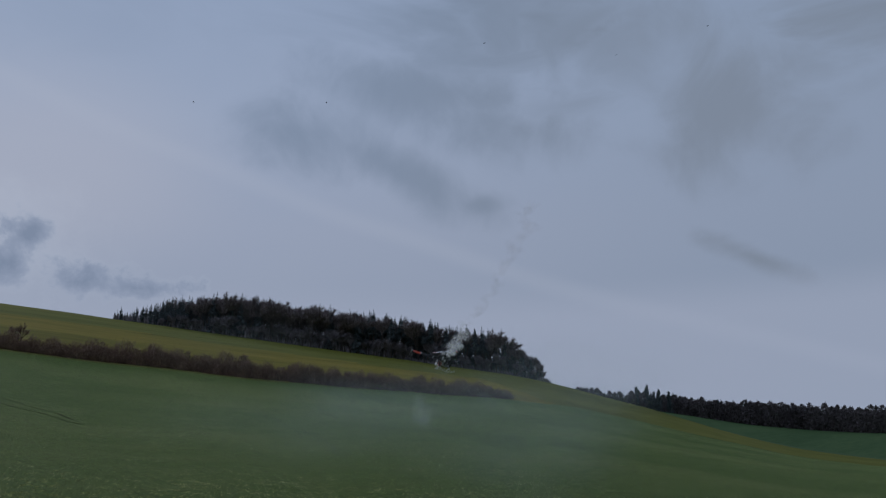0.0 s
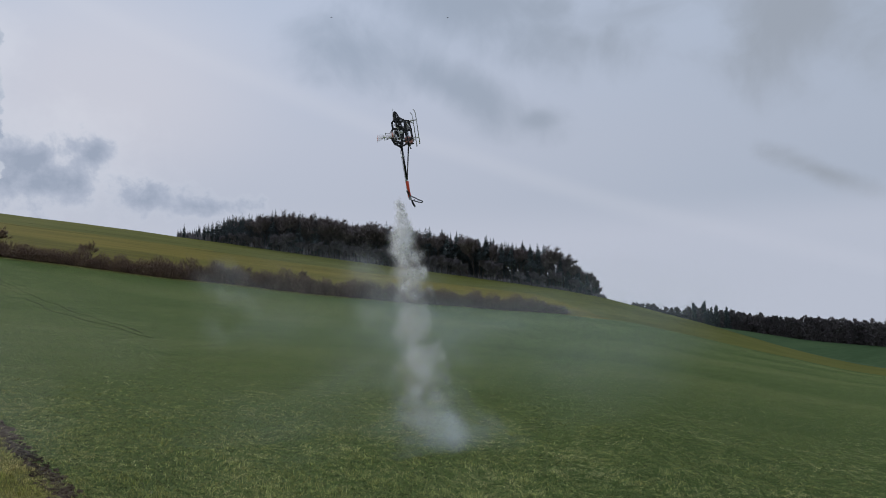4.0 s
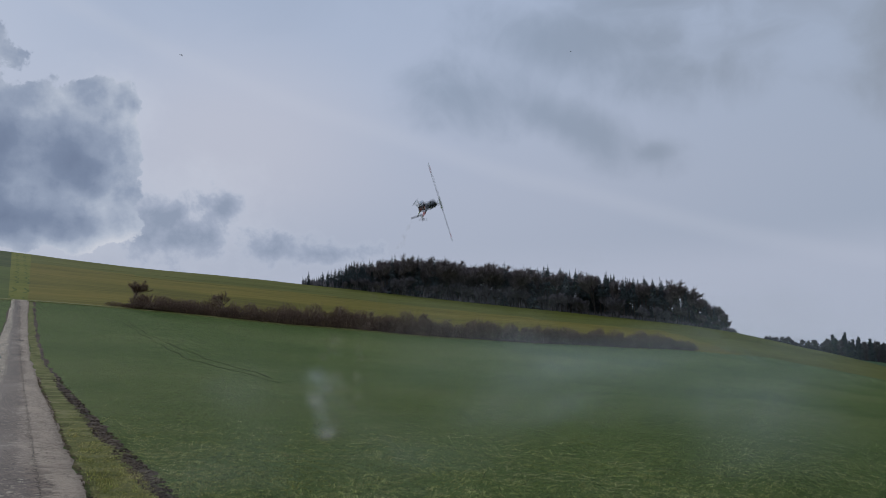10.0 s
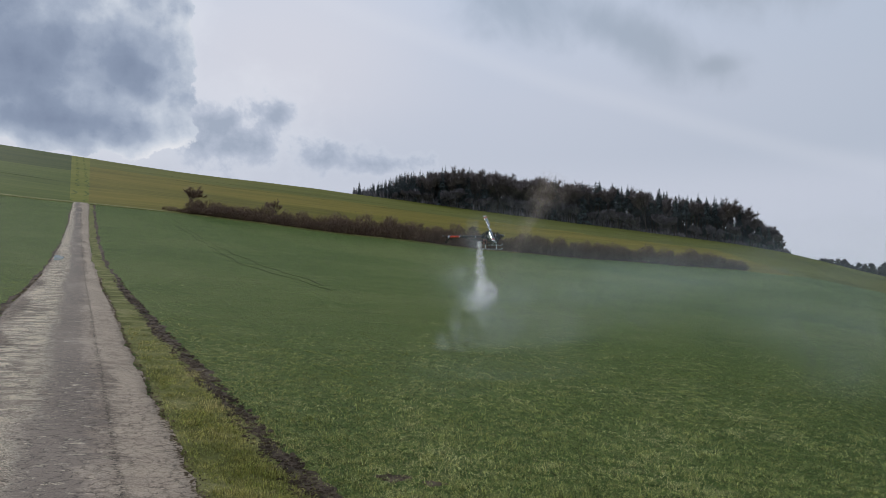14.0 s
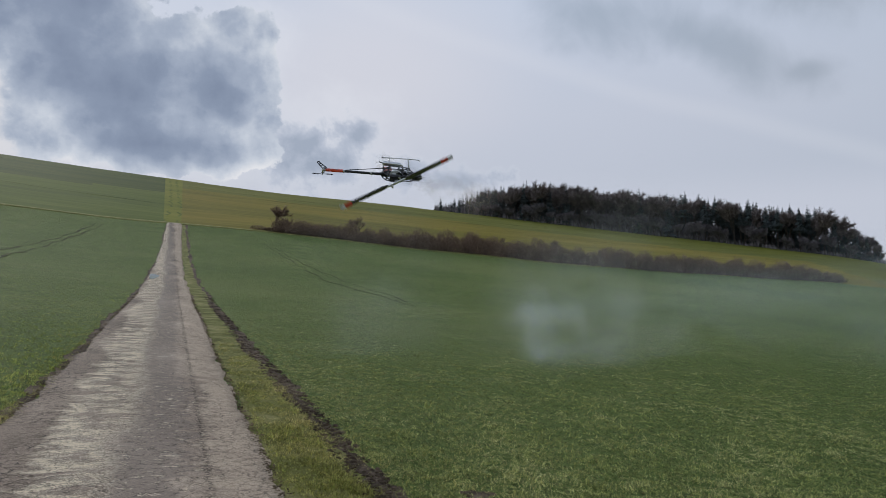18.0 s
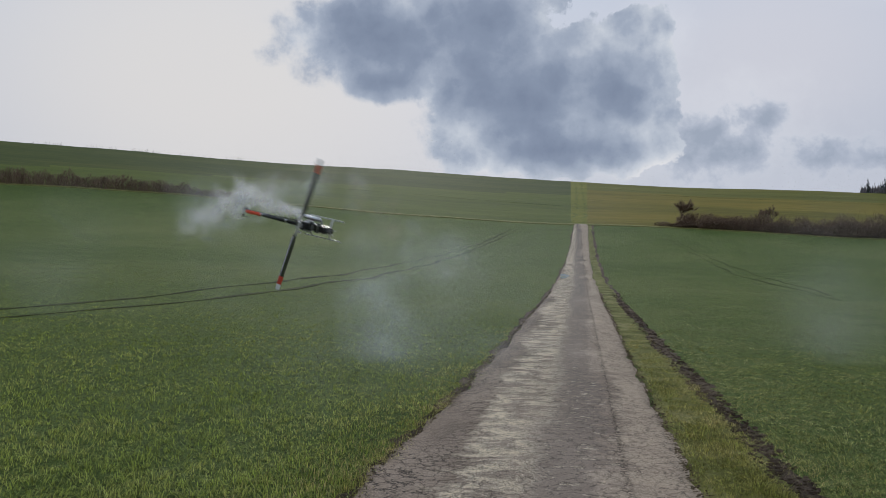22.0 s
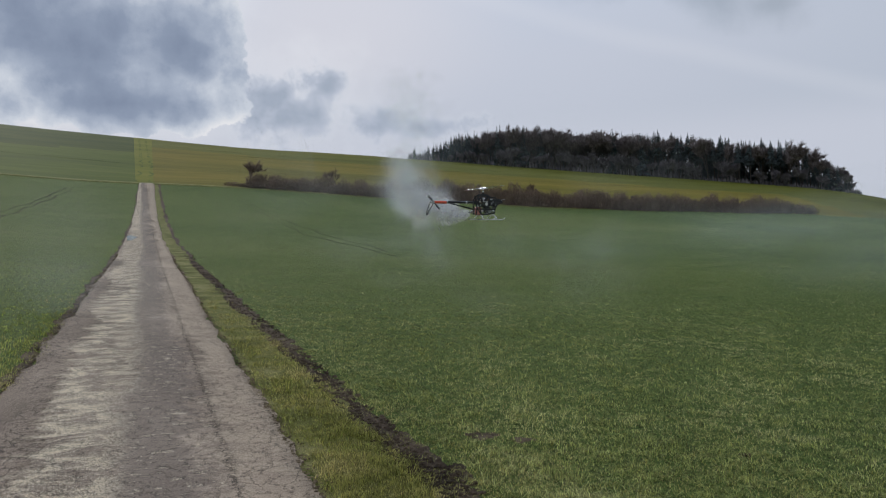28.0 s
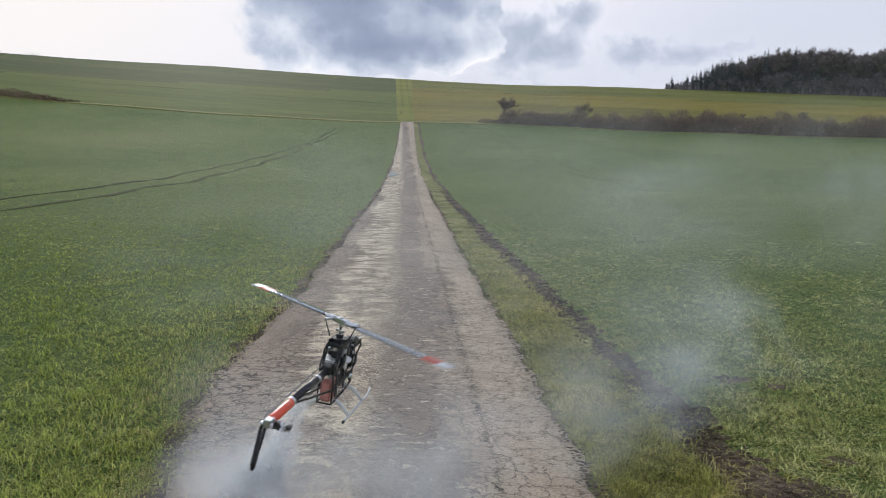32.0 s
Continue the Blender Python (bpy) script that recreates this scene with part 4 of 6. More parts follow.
def make_hedge():
    rng = random.Random(5)
    grp = "shrubs of the field hedge"
    kinds = [shrub_meshes(2.2, 2.6, s, 70, 1100).data("hedge_shrub", M["hedge_twigs"]) for s in range(4)]
    low = [shrub_meshes(1.0, 2.4, 20 + s, 40, 700).data("low_shrub", M["hedge_twigs"]) for s in range(2)]
    # bearing, height along the line
    tops = [(6.6, 0.7), (7.2, 1.6), (10, 1.7), (14, 1.9), (17, 2.1), (20, 2.2), (23, 2.4), (27, 2.4), (30, 2.5), (34, 2.4), (38, 2.2), (42, 2.1), (43.4, 1.2)]
    tb, th = zip(*tops)
    b = 6.6
    while b < 43.6:
        d = float(hedge_distance(b)) + 1.2
        for row in range(2):
            h = float(np.interp(b, tb, th)) * rng.uniform(0.65, 1.5) * (1.15 if row else 0.95)
            x, y = (d + row * 1.4) * math.sin(radians(b)) + rng.uniform(-0.4, 0.4), (d + row * 1.4) * math.cos(radians(b))
            ob = new("hedge_shrub", rng.choice(kinds))
            ob.matrix_basis = Matrix.LocRotScale((x, y, G(x, y) - 0.05), Euler((0, 0, rng.uniform(0, 6.28))), (rng.uniform(0.9, 1.2), rng.uniform(0.9, 1.2), h / 2.2))
            tagged(ob, "leafless brown hedge shrub with dense thin stems", "shrub", grp)
        b += rng.uniform(0.55, 0.85) * (1.0 if b < 30 else 0.85)
    # left part of the cross track: low dark hedge
    b = -21.5
    while b > -41:
        d = float(hedge_distance(b)) + 1.0
        x, y = d * math.sin(radians(b)), d * math.cos(radians(b))
        h = float(np.interp(b, [-41, -33, -28, -24, -21], [3.0, 2.7, 2.2, 1.2, 0.4])) * rng.uniform(0.7, 1.15)
        ob = new("low_shrub", rng.choice(low))
        ob.matrix_basis = Matrix.LocRotScale((x, y, G(x, y) - 0.05), Euler((0, 0, rng.uniform(0, 6.28))), (1.1, 1.1, h))
        tagged(ob, "low dark leafless shrub in the roadside hedge", "shrub", "shrubs of the roadside hedge")
        b -= rng.uniform(0.5, 0.8)
    # small trees standing in or beside the hedge
    for name, b, h, seed, tw, lab in (("field_tree", 6.75, 3.9, 31, 3000, "small bushy leafless tree at the end of the hedge"), ("field_tree", 12.25, 3.6, 32, 1000, "small thin leafless tree rising over the hedge"),
                                  ("field_tree", 40.8, 2.1, 33, 1300, "round dark leafless bush tree behind the hedge's end"), ("field_tree", 39.3, 1.9, 38, 500, "low sparse leafless tree behind the hedge"),
                                  ("field_tree", 25.9, 3.4, 34, 900, "leafless bushy tree standing in the hedge"), ("field_tree", 22.3, 2.9, 35, 500, "leafless thin tree standing in the hedge"), ("field_tree", 28.9, 3.0, 36, 600, "leafless slim tree standing in the hedge"), ("field_tree", 33.0, 2.6, 37, 500, "small leafless tree standing in the hedge")):
        d = float(hedge_distance(b)) + (4.5 if b < 38 else 17)
        t = plant(name, bare_tree_meshes(h, seed, 0.42, 5, 0.26, tw, 0.016, 0.012), M["bark"], M["hedge_twigs"], lab, "tree", "", stand(b, d, seed, 1.0, 0.05))
    ob = new("low_shrub", low[0])
    ob.matrix_basis = stand(5.6, float(hedge_distance(5.6)) + 2, 0.3, 0.8, 0.05)
    tagged(ob, "low leafless shrub before the hedge's end", "shrub", grp)


make_hedge()


def make_far_wood():
    """Wood on the far side of the valley: many small crowns."""
    rng = random.Random(8)
    gen = np.random.default_rng(8)
    tops = [(45.0, 12.5), (47, 14), (49.2, 14), (51.6, 12.6), (52.2, 16.5), (54, 15.5), (57, 16), (60.3, 19), (64, 19), (70, 18), (85, 14)]
    tb, th = zip(*tops)
    bits = {True: [], False: []}
    for row in range(5):
        b = 44.6
        while b < 84:
            conifer = (51.9 < b < 53.6 and rng.random() < 0.75) or (53.6 < b < 58 and rng.random() < 0.25)
            h = float(np.interp(b, tb, th)) * (rng.uniform(0.95, 1.12) if conifer else rng.uniform(0.82, 1.0))
            d = FAR_D + 3 + row * 8 + rng.uniform(-3, 3)
            x, y = d * math.sin(radians(b)), d * math.cos(radians(b))
            n = 420
            k = gen.random(n)
            rad = h * 0.17 * (1 - k) + 0.15 if conifer else h * 0.24 * np.sqrt(np.maximum(0.30 * (1 - k) + 0.03, 1 - (2 * k - 1.0) ** 2))
            a, r = gen.uniform(0, 6.28, n), rad * np.sqrt(gen.random(n))
            p = np.stack([x + np.cos(a) * r, y + np.sin(a) * r, G(x, y) - 0.5 + h * (0.93 * k)], -1)
            u = gen.normal(0, 1, (n, 3))
            u *= gen.uniform(0.3, 0.9, (n, 1)) / np.linalg.norm(u, axis=1, keepdims=True)
            w = gen.normal(0, 1, (n, 3)) + [0, 0, 0.9]
            w *= gen.uniform(0.7, 2.0, (n, 1)) / np.linalg.norm(w, axis=1, keepdims=True)
            bits[conifer].append(np.stack([p - u, p + u, p + w], 1).reshape(-1, 3))
            b += rng.uniform(0.25, 0.45)
    for conifer, name, mat, label in ((False, "far_wood", "far_twigs", "distant brown leafless wood beyond the valley"), (True, "far_spruces", "needles", "distant dark spruces rising from the wood beyond the valley")):
        verts = np.concatenate(bits[conifer])
        tagged(new(name, from_arrays(name, verts, np.arange(len(verts)).reshape(-1, 3), M[mat])), label, "wood", kind="stuff")
    # scrub at the skyline of the left hill
    sc = Mesh()
    for _ in range(420):
        b = rng.uniform(-36.5, -23)
        if rng.random() < 0.5 + 0.5 * math.sin(b * 2.1):
            d = CREST_D + rng.uniform(-1, 4)
            x, y = d * math.sin(radians(b)), d * math.cos(radians(b))
            p = Vector((x, y, G(x, y) - 0.3))
            h = rng.uniform(0.5, 1.9)
            q = p + Vector((rng.gauss(0, 0.2) * h, 0, h))
            s = Vector((0.035, 0.02, 0))
            sc.add([p - s, p + s, q], [(0, 1, 2)])
    tagged(new("skyline_scrub", sc.data("skyline_scrub", M["twigs"])), "sparse dry stalks along the bare crest", "scrub", kind="stuff")


make_far_wood()


# ---- grass: real blades close by ----
def blades(name, mat, label, spots, height, width, seed, lean=0.35, per=3, kind="stuff"):
    """Bent two-segment blades at the given (x, y) spots."""
    rng = np.random.default_rng(seed)
    xy = np.repeat(spots, per, 0) + rng.normal(0, 0.02, (len(spots) * per, 2))
    n = len(xy)
    d = np.hypot(xy[:, 0], xy[:, 1])
    z = ground(xy[:, 0], xy[:, 1]) - 0.005
    # tufts: taller and lower spots
    tuft = 1.0 + 0.3 * np.sin(5.3 * xy[:, 0] + 2.1 * np.sin(1.9 * xy[:, 1])) * np.sin(4.1 * xy[:, 1] + 1.7 * np.sin(2.7 * xy[:, 0])) + 0.25 * np.sin(11.0 * xy[:, 0] + 3.0 * np.sin(4.0 * xy[:, 1])) * np.sin(9.0 * xy[:, 1])
    h = height * tuft * rng.uniform(0.5, 1.35, n) * np.clip(1.2 - d / 24, 0.3, 1)
    w = width * rng.uniform(0.7, 1.3, n) * np.maximum(1.0, d / 9.0)
    a, l = rng.uniform(0, 2 * np.pi, n), rng.uniform(0.1, 1, n) * lean
    side = np.stack([np.cos(a + 1.57), np.sin(a + 1.57), 0 * a], -1) * (w / 2)[:, None]
    fwd = np.stack([np.cos(a), np.sin(a), 0 * a], -1)
    p = np.column_stack([xy, z])
    up = np.array([0, 0, 1.0])
    mid = p + up * (h * 0.6)[:, None] + fwd * (h * l * 0.5)[:, None]
    tip = p + up * (h * (1 - 0.3 * l))[:, None] + fwd * (h * l * 1.4)[:, None]
    verts = np.stack([p - side, p + side, mid + side * 0.8, mid - side * 0.8, tip], 1).reshape(-1, 3)
    k = np.arange(n)[:, None] * 5
    tri = np.concatenate([k + [0, 1, 2], k + [0, 2, 3], k + [3, 2, 4]], 0)
    me = from_arrays(name, verts, tri, mat)
    return tagged(new(name, me), label, "grass", kind=kind)


def scatter(count, near, far, b0, b1, keep, seed, power=1.0):
    rng = np.random.default_rng(seed)
    d = near * (far / near) ** (rng.random(count) ** power)
    b = np.radians(rng.uniform(b0, b1, count))
    x, y = d * np.sin(b), d * np.cos(b)
    return np.column_stack([x, y])[keep(x, y, rng) & (rng.random(count) < np.clip(1.35 - d / far, 0, 1))]


def make_grass():
    def right(x, y, r):
        edge = furrow_at(y) + 0.08 + 0.06 * np.sin(1.7 * y) * np.sin(0.6 * y) + 0.15 * np.maximum(0, 1 - np.abs(y - 4.2) / 2.2)
        thin = np.ones(len(x))
        for bx, by, rx, ry in BARE:
            thin *= np.clip(((x - bx) / rx) ** 2 + ((y - by) / ry) ** 2, 0.3, 1)
        thin *= np.clip(0.30 + (x - furrow_at(y) - 0.1) / 1.3 + np.maximum(0, y - 5.5) * 0.25, 0.3, 1)
        clump = 0.62 + 0.38 * np.sin(7.1 * x + 3 * np.sin(2.3 * y)) * np.sin(6.3 * y + 2 * np.sin(3.1 * x))
        return (x > edge + np.abs(r.normal(0, 0.13, len(x)))) & (r.random(len(x)) < thin * clump)

    def left(x, y, r):
        return x < road_left(y) + 0.02 - np.abs(r.normal(0, 0.07, len(x)))

    def verge(x, y, r):
        return (x > ROAD_R + 0.02 + np.abs(r.normal(0, 0.10, len(x)))) & (x < furrow_at(y) - 0.09 + 0.05 * np.sin(2.3 * y) + np.abs(r.normal(0, 0.06, len(x))))

    blades("field_grass", M["blade"], "short bright green young grain in the field", scatter(190000, 3.0, 40, 0, 85, right, 1, 0.85), 0.040, 0.0050, 2, 2.0, 4)
    blades("meadow_grass", M["meadow_blade"], "lush green grass beside the track", scatter(110000, 3.0, 40, -80, 0, left, 3, 0.85), 0.055, 0.0054, 4, 1.7, 3)
    blades("verge_grass", M["straw"], "yellowish dry grass tufts on the narrow verge", scatter(200000, 3.0, 60, -5, 30, verge, 5, 0.8), 0.06, 0.0046, 6, 1.4, 3)
    blades("road_edge_grass", M["straw"], "tufts of dry grass along the track's ragged edge", scatter(90000, 3.0, 60, -32, 2, lambda x, y, r: (np.abs(x - road_left(y) + 0.02) < 0.02 + np.abs(r.normal(0, 0.10, len(x)))) & (x < road_left(y) + 0.03 + 0.16 * np.maximum(0, np.sin(2.1 * y) * np.sin(0.83 * y + 1)) + 0.02 * r.random(len(x))), 7, 0.8), 0.05, 0.0042, 8, 1.2, 3)
    # straw and stray blades on the bare soil and in the yellowish strip left of the track
    blades("stray_straw", M["straw"], "pale dry straw lying on the bare soil", scatter(75000, 3.0, 30, 0, 50, lambda x, y, r: (x > furrow_at(y) - 0.08) & (x < 2.3 + 2.8 * r.random(len(x)) ** 2), 9, 0.8), 0.034, 0.0042, 10, 2.5, 2)
    blades("yellowed_grass", M["straw"], "yellowed sparse grass close to the track", scatter(60000, 3.0, 36, -45, 0, lambda x, y, r: (x < road_left(y)) & (x > road_left(y) - 0.25 - 0.8 * r.random(len(x)) ** 2), 11, 0.8), 0.055, 0.0045, 12, 0.9, 2)
    blades("green_verge_grass", M["meadow_blade"], "fresh green blades among the dry verge grass", scatter(60000, 3.0, 60, -5, 30, lambda x, y, r: (x > ROAD_R + 0.05) & (x < furrow_at(y) - 0.09) & (r.random(len(x)) < 0.5 + 0.5 * np.sin(3.1 * y + 5 * x)), 13, 0.8), 0.05, 0.005, 14, 1.2, 2)
    blades("yellow_grain_leaves", M["straw"], "yellowed leaves among the young grain", scatter(60000, 3.0, 30, 5, 85, lambda x, y, r: (x > furrow_at(y) + 0.2) & (r.random(len(x)) < 0.5 + 0.5 * np.sin(2.1 * x + 2 * np.sin(1.3 * y)) * np.sin(1.7 * y)), 15, 0.85), 0.038, 0.0046, 16, 2.0, 1)
    # crumbs of soil and dead leaves where the asphalt ends
    rng = random.Random(14)
    crumbs = Mesh()
    for _ in range(2000):
        y = 3.4 * (34 / 3.4) ** rng.random()
        if rng.random() < 0.6:
            x = ROAD_R + float(np.interp(y, ys, sway)) + abs(rng.gauss(0, 0.05)) - 0.03
            z = G(x, y) + 0.022
        else:
            x = float(road_left(y)) - abs(rng.gauss(0, 0.05)) + 0.04
            z = G(x, y) + 0.022
        r = rng.uniform(0.004, 0.013) * max(1.0, y / 14)
        crumbs.ball((x, y, z), r, 3, 5, (rng.uniform(0.8, 1.8), rng.uniform(0.8, 1.8), rng.uniform(0.3, 0.7)))
    tagged(new("road_edge_crumbs", crumbs.data("road_edge_crumbs", M["crumbs"])), "brown crumbs of soil and dead leaves along the track's edges", "soil", kind="stuff")
    # clods of soil
    rng = random.Random(4)
    clods = Mesh()
    for _ in range(1800):
        y = 3.2 * (34 / 3.2) ** rng.random()
        x = float(furrow_at(y)) + rng.uniform(-0.11, 0.2) + (0.2 * max(0, 1 - abs(y - 4.2) / 2.2)) * rng.random()
        r = rng.uniform(0.008, 0.03)
        clods.ball((x, y, G(x, y) + 0.012), r, 3, 5, (rng.uniform(0.8, 1.3), rng.uniform(0.8, 1.3), rng.uniform(0.4, 0.8)))
    tagged(new("soil_clods", clods.data("soil_clods", M["soil"])), "clods of dark soil in the furrow", "soil", kind="stuff")


make_grass()


# ---- model helicopter: x ahead, y to its left, z up, origin in the middle of the rotor head ----
def plain(colour, spread=0.15, scale=40.0):
    def build(n, p):
        a, _ = n.noise(p, scale, 4.0)
        return (n.ramp(a, [(0.3, tuple(c * (1 - spread) for c in colour)), (0.7, tuple(min(1.0, c * (1 + spread)) for c in colour))]),)
    return build


M["carbon"] = material("carbon_plate", plain((0.018, 0.018, 0.020), 0.5, 90.0), 0.38)
M["black_plastic"] = material("black_plastic", plain((0.022, 0.022, 0.023), 0.3), 0.5)
M["blade_carbon"] = material("rotor_blade_carbon", plain((0.030, 0.030, 0.033), 0.2, 25.0), 0.10, 0.0, 1.0)
M["blade_carbon"].node_tree.nodes["Principled BSDF"].inputs["Coat Weight"].default_value = 1.0
M["blade_carbon"].node_tree.nodes["Principled BSDF"].inputs["Coat IOR"].default_value = 1.8
M["blade_white"] = material("rotor_blade_white", plain((0.72, 0.73, 0.75), 0.06, 25.0), 0.3)
M["blade_red"] = material("rotor_blade_red", plain((0.55, 0.06, 0.03), 0.15, 25.0), 0.3)
M["red_tube"] = material("signal_red_tube", plain((0.85, 0.10, 0.045), 0.12), 0.35)
M["white_plastic"] = material("white_plastic", plain((0.72, 0.72, 0.70), 0.08), 0.4)
M["aluminium"] = material("brushed_aluminium", plain((0.66, 0.67, 0.69), 0.15, 80.0), 0.3, 0.9)
M["steel"] = material("dark_steel", plain((0.22, 0.22, 0.23), 0.2, 80.0), 0.35, 0.9)
M["tank"] = material("pink_fuel_tank", plain((0.55, 0.24, 0.20), 0.2, 20.0), 0.35)
M["engine"] = material("engine_metal", plain((0.30, 0.29, 0.28), 0.35, 60.0), 0.45, 0.7)
M["brass"] = material("brass_horn", plain((0.62, 0.47, 0.24), 0.15), 0.35, 0.8)


def blade_mesh(root, tip, chord, thick, bands):
    """A thin aerofoil blade along x; bands: end of each colour's stretch."""
    xs = [root, root + 0.04, root + 0.10] + [root + (tip - root) * k for k in (0.3, 0.45, 0.6, 0.7, 0.76, 0.84, 0.9, 0.96, 0.985, 1.0)]
    me = Mesh()
    rings = []
    for x in xs:
        k = (x - root) / (tip - root)
        c = chord * (0.45 if k < 0.02 else 0.8 if k < 0.07 else 1.0 if k < 0.95 else 0.86 if k < 0.99 else 0.5)
        h = thick * (1.3 if k < 0.05 else 1.0)
        prof = [(0.32 * c, 0), (0.22 * c, h * 0.5), (0.0, h * 0.55), (-0.35 * c, h * 0.25), (-0.68 * c, 0), (-0.35 * c, -h * 0.25), (0.0, -h * 0.45), (0.22 * c, -h * 0.45)]
        rings.append([(x, y, z) for y, z in prof])
    n = 8
    me.add([p for r in rings for p in r], [(i * n + j, i * n + (j + 1) % n, (i + 1) * n + (j + 1) % n, (i + 1) * n + j) for i in range(len(xs) - 1) for j in range(n)] + [tuple(range(n)), tuple(range((len(xs) - 1) * n, len(xs) * n))])
    data = me.data("blade", bands[0][1])
    for _, m in bands[1:]:
        data.materials.append(m)
    for poly in data.polygons:
        k = (poly.center.x - root) / (tip - root)
        poly.material_index = next((i for i, (end, _) in enumerate(bands) if k <= end), len(bands) - 1)
        poly.use_smooth = len(poly.vertices) == 4
    return data


def make_helicopter():
    h = tagged(new("model_helicopter"), "black model helicopter with red tail boom and white landing skids", "helicopter")
    # side frames, each one cut-out plate
    out = [(-0.16, -0.20), (-0.12, -0.13), (-0.05, -0.10), (0.06, -0.10), (0.10, -0.13), (0.19, -0.13), (0.22, -0.16), (0.30, -0.17), (0.32, -0.20), (0.24, -0.24), (0.20, -0.30), (0.18, -0.37), (0.06, -0.385), (-0.06, -0.39), (-0.09, -0.35), (-0.15, -0.27)]
    ribs = [((-0.12, -0.13), (-0.06, -0.385)), ((0.0, -0.10), (0.06, -0.385)), ((0.10, -0.13), (0.06, -0.27)), ((0.06, -0.27), (0.18, -0.36)), ((-0.13, -0.235), (0.22, -0.235)), ((0.22, -0.16), (0.12, -0.235)), ((-0.05, -0.10), (-0.13, -0.235)), ((-0.09, -0.31), (0.18, -0.31))]

    def bar(m, a, b, y, w):
        """One flat bar of a cut-out plate."""
        d = Vector((b[0] - a[0], b[1] - a[1]))
        n = Vector((-d.y, d.x)).normalized() * w / 2
        e = d.normalized() * w / 2
        return m.plate([(a[0] - e.x + n.x, a[1] - e.y + n.y), (b[0] + e.x + n.x, b[1] + e.y + n.y), (b[0] + e.x - n.x, b[1] + e.y - n.y), (a[0] - e.x - n.x, a[1] - e.y - n.y)], "y", y, 0.004)

    for y in (0.036, -0.036):
        side = Mesh()
        for a, b in zip(out, out[1:] + out[:1]):
            bar(side, a, b, y, 0.016)
        for a, b in ribs:
            bar(side, a, b, y + 0.0006, 0.02)
        part("side_frame", side, M["carbon"], h, "black cut-out carbon side frame")
    part("servo_tray", Mesh().box((0.12, 0, -0.235), (0.16, 0.066, 0.05)).box((0.15, 0, -0.19), (0.07, 0.05, 0.03)), M["black_plastic"], h)
    part("battery", Mesh().box((0.20, 0, -0.275), (0.05, 0.045, 0.06)), M["steel"], h)
    part("gear_case", Mesh().box((-0.02, 0, -0.25), (0.10, 0.055, 0.05)).box((0.0, 0, -0.175), (0.05, 0.05, 0.04)), M["black_plastic"], h)
    part("upper_frame", Mesh().box((0.01, 0, -0.115), (0.16, 0.085, 0.018)).box((0.0, 0, -0.155), (0.14, 0.06, 0.02)), M["black_plastic"], h)
    for x, z in ((0.15, -0.16), (0.17, -0.33), (-0.10, -0.20), (0.05, -0.37)):
        part("frame_spacer", Mesh().tube([(x, -0.04, z), (x, 0.04, z)], 0.006), M["aluminium"], h)
    nose = part("nose_tray", Mesh().box((0.27, 0, -0.19), (0.14, 0.058, 0.016)).box((0.255, 0, -0.172), (0.085, 0.05, 0.03)).box((0.22, 0, -0.225), (0.07, 0.05, 0.05)), M["black_plastic"], h)
    part("receiver", Mesh().box((0.30, 0, -0.168), (0.055, 0.036, 0.022)), M["steel"], nose)
    part("antenna", Mesh().tube([(0.325, 0.012, -0.175), (0.36, 0.014, -0.168), (0.385, 0.016, -0.185)], 0.0022, 5), M["white_plastic"], nose)
    part("antenna", Mesh().tube([(0.325, -0.012, -0.175), (0.35, -0.03, -0.16), (0.37, -0.045, -0.158)], 0.0022, 5), M["white_plastic"], nose)
    eng = part("engine", Mesh().tube([(0.09, 0, -0.34), (0.09, 0, -0.27)], 0.026, 12).box((0.09, 0, -0.345), (0.06, 0.05, 0.04)), M["engine"], h)
    fins = Mesh()
    for i in range(6):
        fins.tube([(0.09, 0, -0.325 + i * 0.011), (0.09, 0, -0.321 + i * 0.011)], 0.034, 14)
    part("cooling_fins", fins, M["engine"], eng)
    part("carburettor", Mesh().tube([(0.115, -0.02, -0.335), (0.17, -0.035, -0.335)], 0.012, 10).ball((0.172, -0.036, -0.335), 0.014, 5, 8), M["aluminium"], eng)
    part("fan_shroud", Mesh().tube([(0.05, -0.03, -0.25), (0.05, 0.03, -0.25)], 0.05, 18), M["black_plastic"], h)
    part("main_gear", Mesh().tube([(0, 0, -0.205), (0, 0, -0.197)], 0.075, 28), M["white_plastic"], h, "white toothed main gear")
    for (x, y, z), lab in (((0.13, 0.045, -0.215), ""), ((0.05, 0.047, -0.19), ""), ((0.11, -0.045, -0.24), ""), ((-0.05, -0.046, -0.19), ""), ((0.19, -0.04, -0.26), "")):
        servo = part("servo", Mesh().box((x, y, z), (0.042, 0.022, 0.042)).tube([(x + 0.01, y - 0.005, z + 0.02), (x + 0.01, y - 0.005, z + 0.034)], 0.007, 8), M["black_plastic"], h)
        part("servo_arm", Mesh().box((x + 0.01, y + (0.013 if y > 0 else -0.013), z + 0.012), (0.008, 0.004, 0.034)), M["aluminium"], servo)
    # light discs and patches that show on the flanks
    for y in (0.041, -0.041):
        part("flank_disc", Mesh().tube([(0.035, y - 0.002, -0.235), (0.035, y + 0.003, -0.235)], 0.026, 16), M["white_plastic"], h, "white round cover on the side frame")
        part("bearing_block", Mesh().box((-0.02, y, -0.155), (0.05, 0.012, 0.028)), M["aluminium"], h)
        part("frame_bolt", Mesh().tube([(0.155, y - 0.003, -0.20), (0.155, y + 0.004, -0.20)], 0.008, 8), M["aluminium"], h)
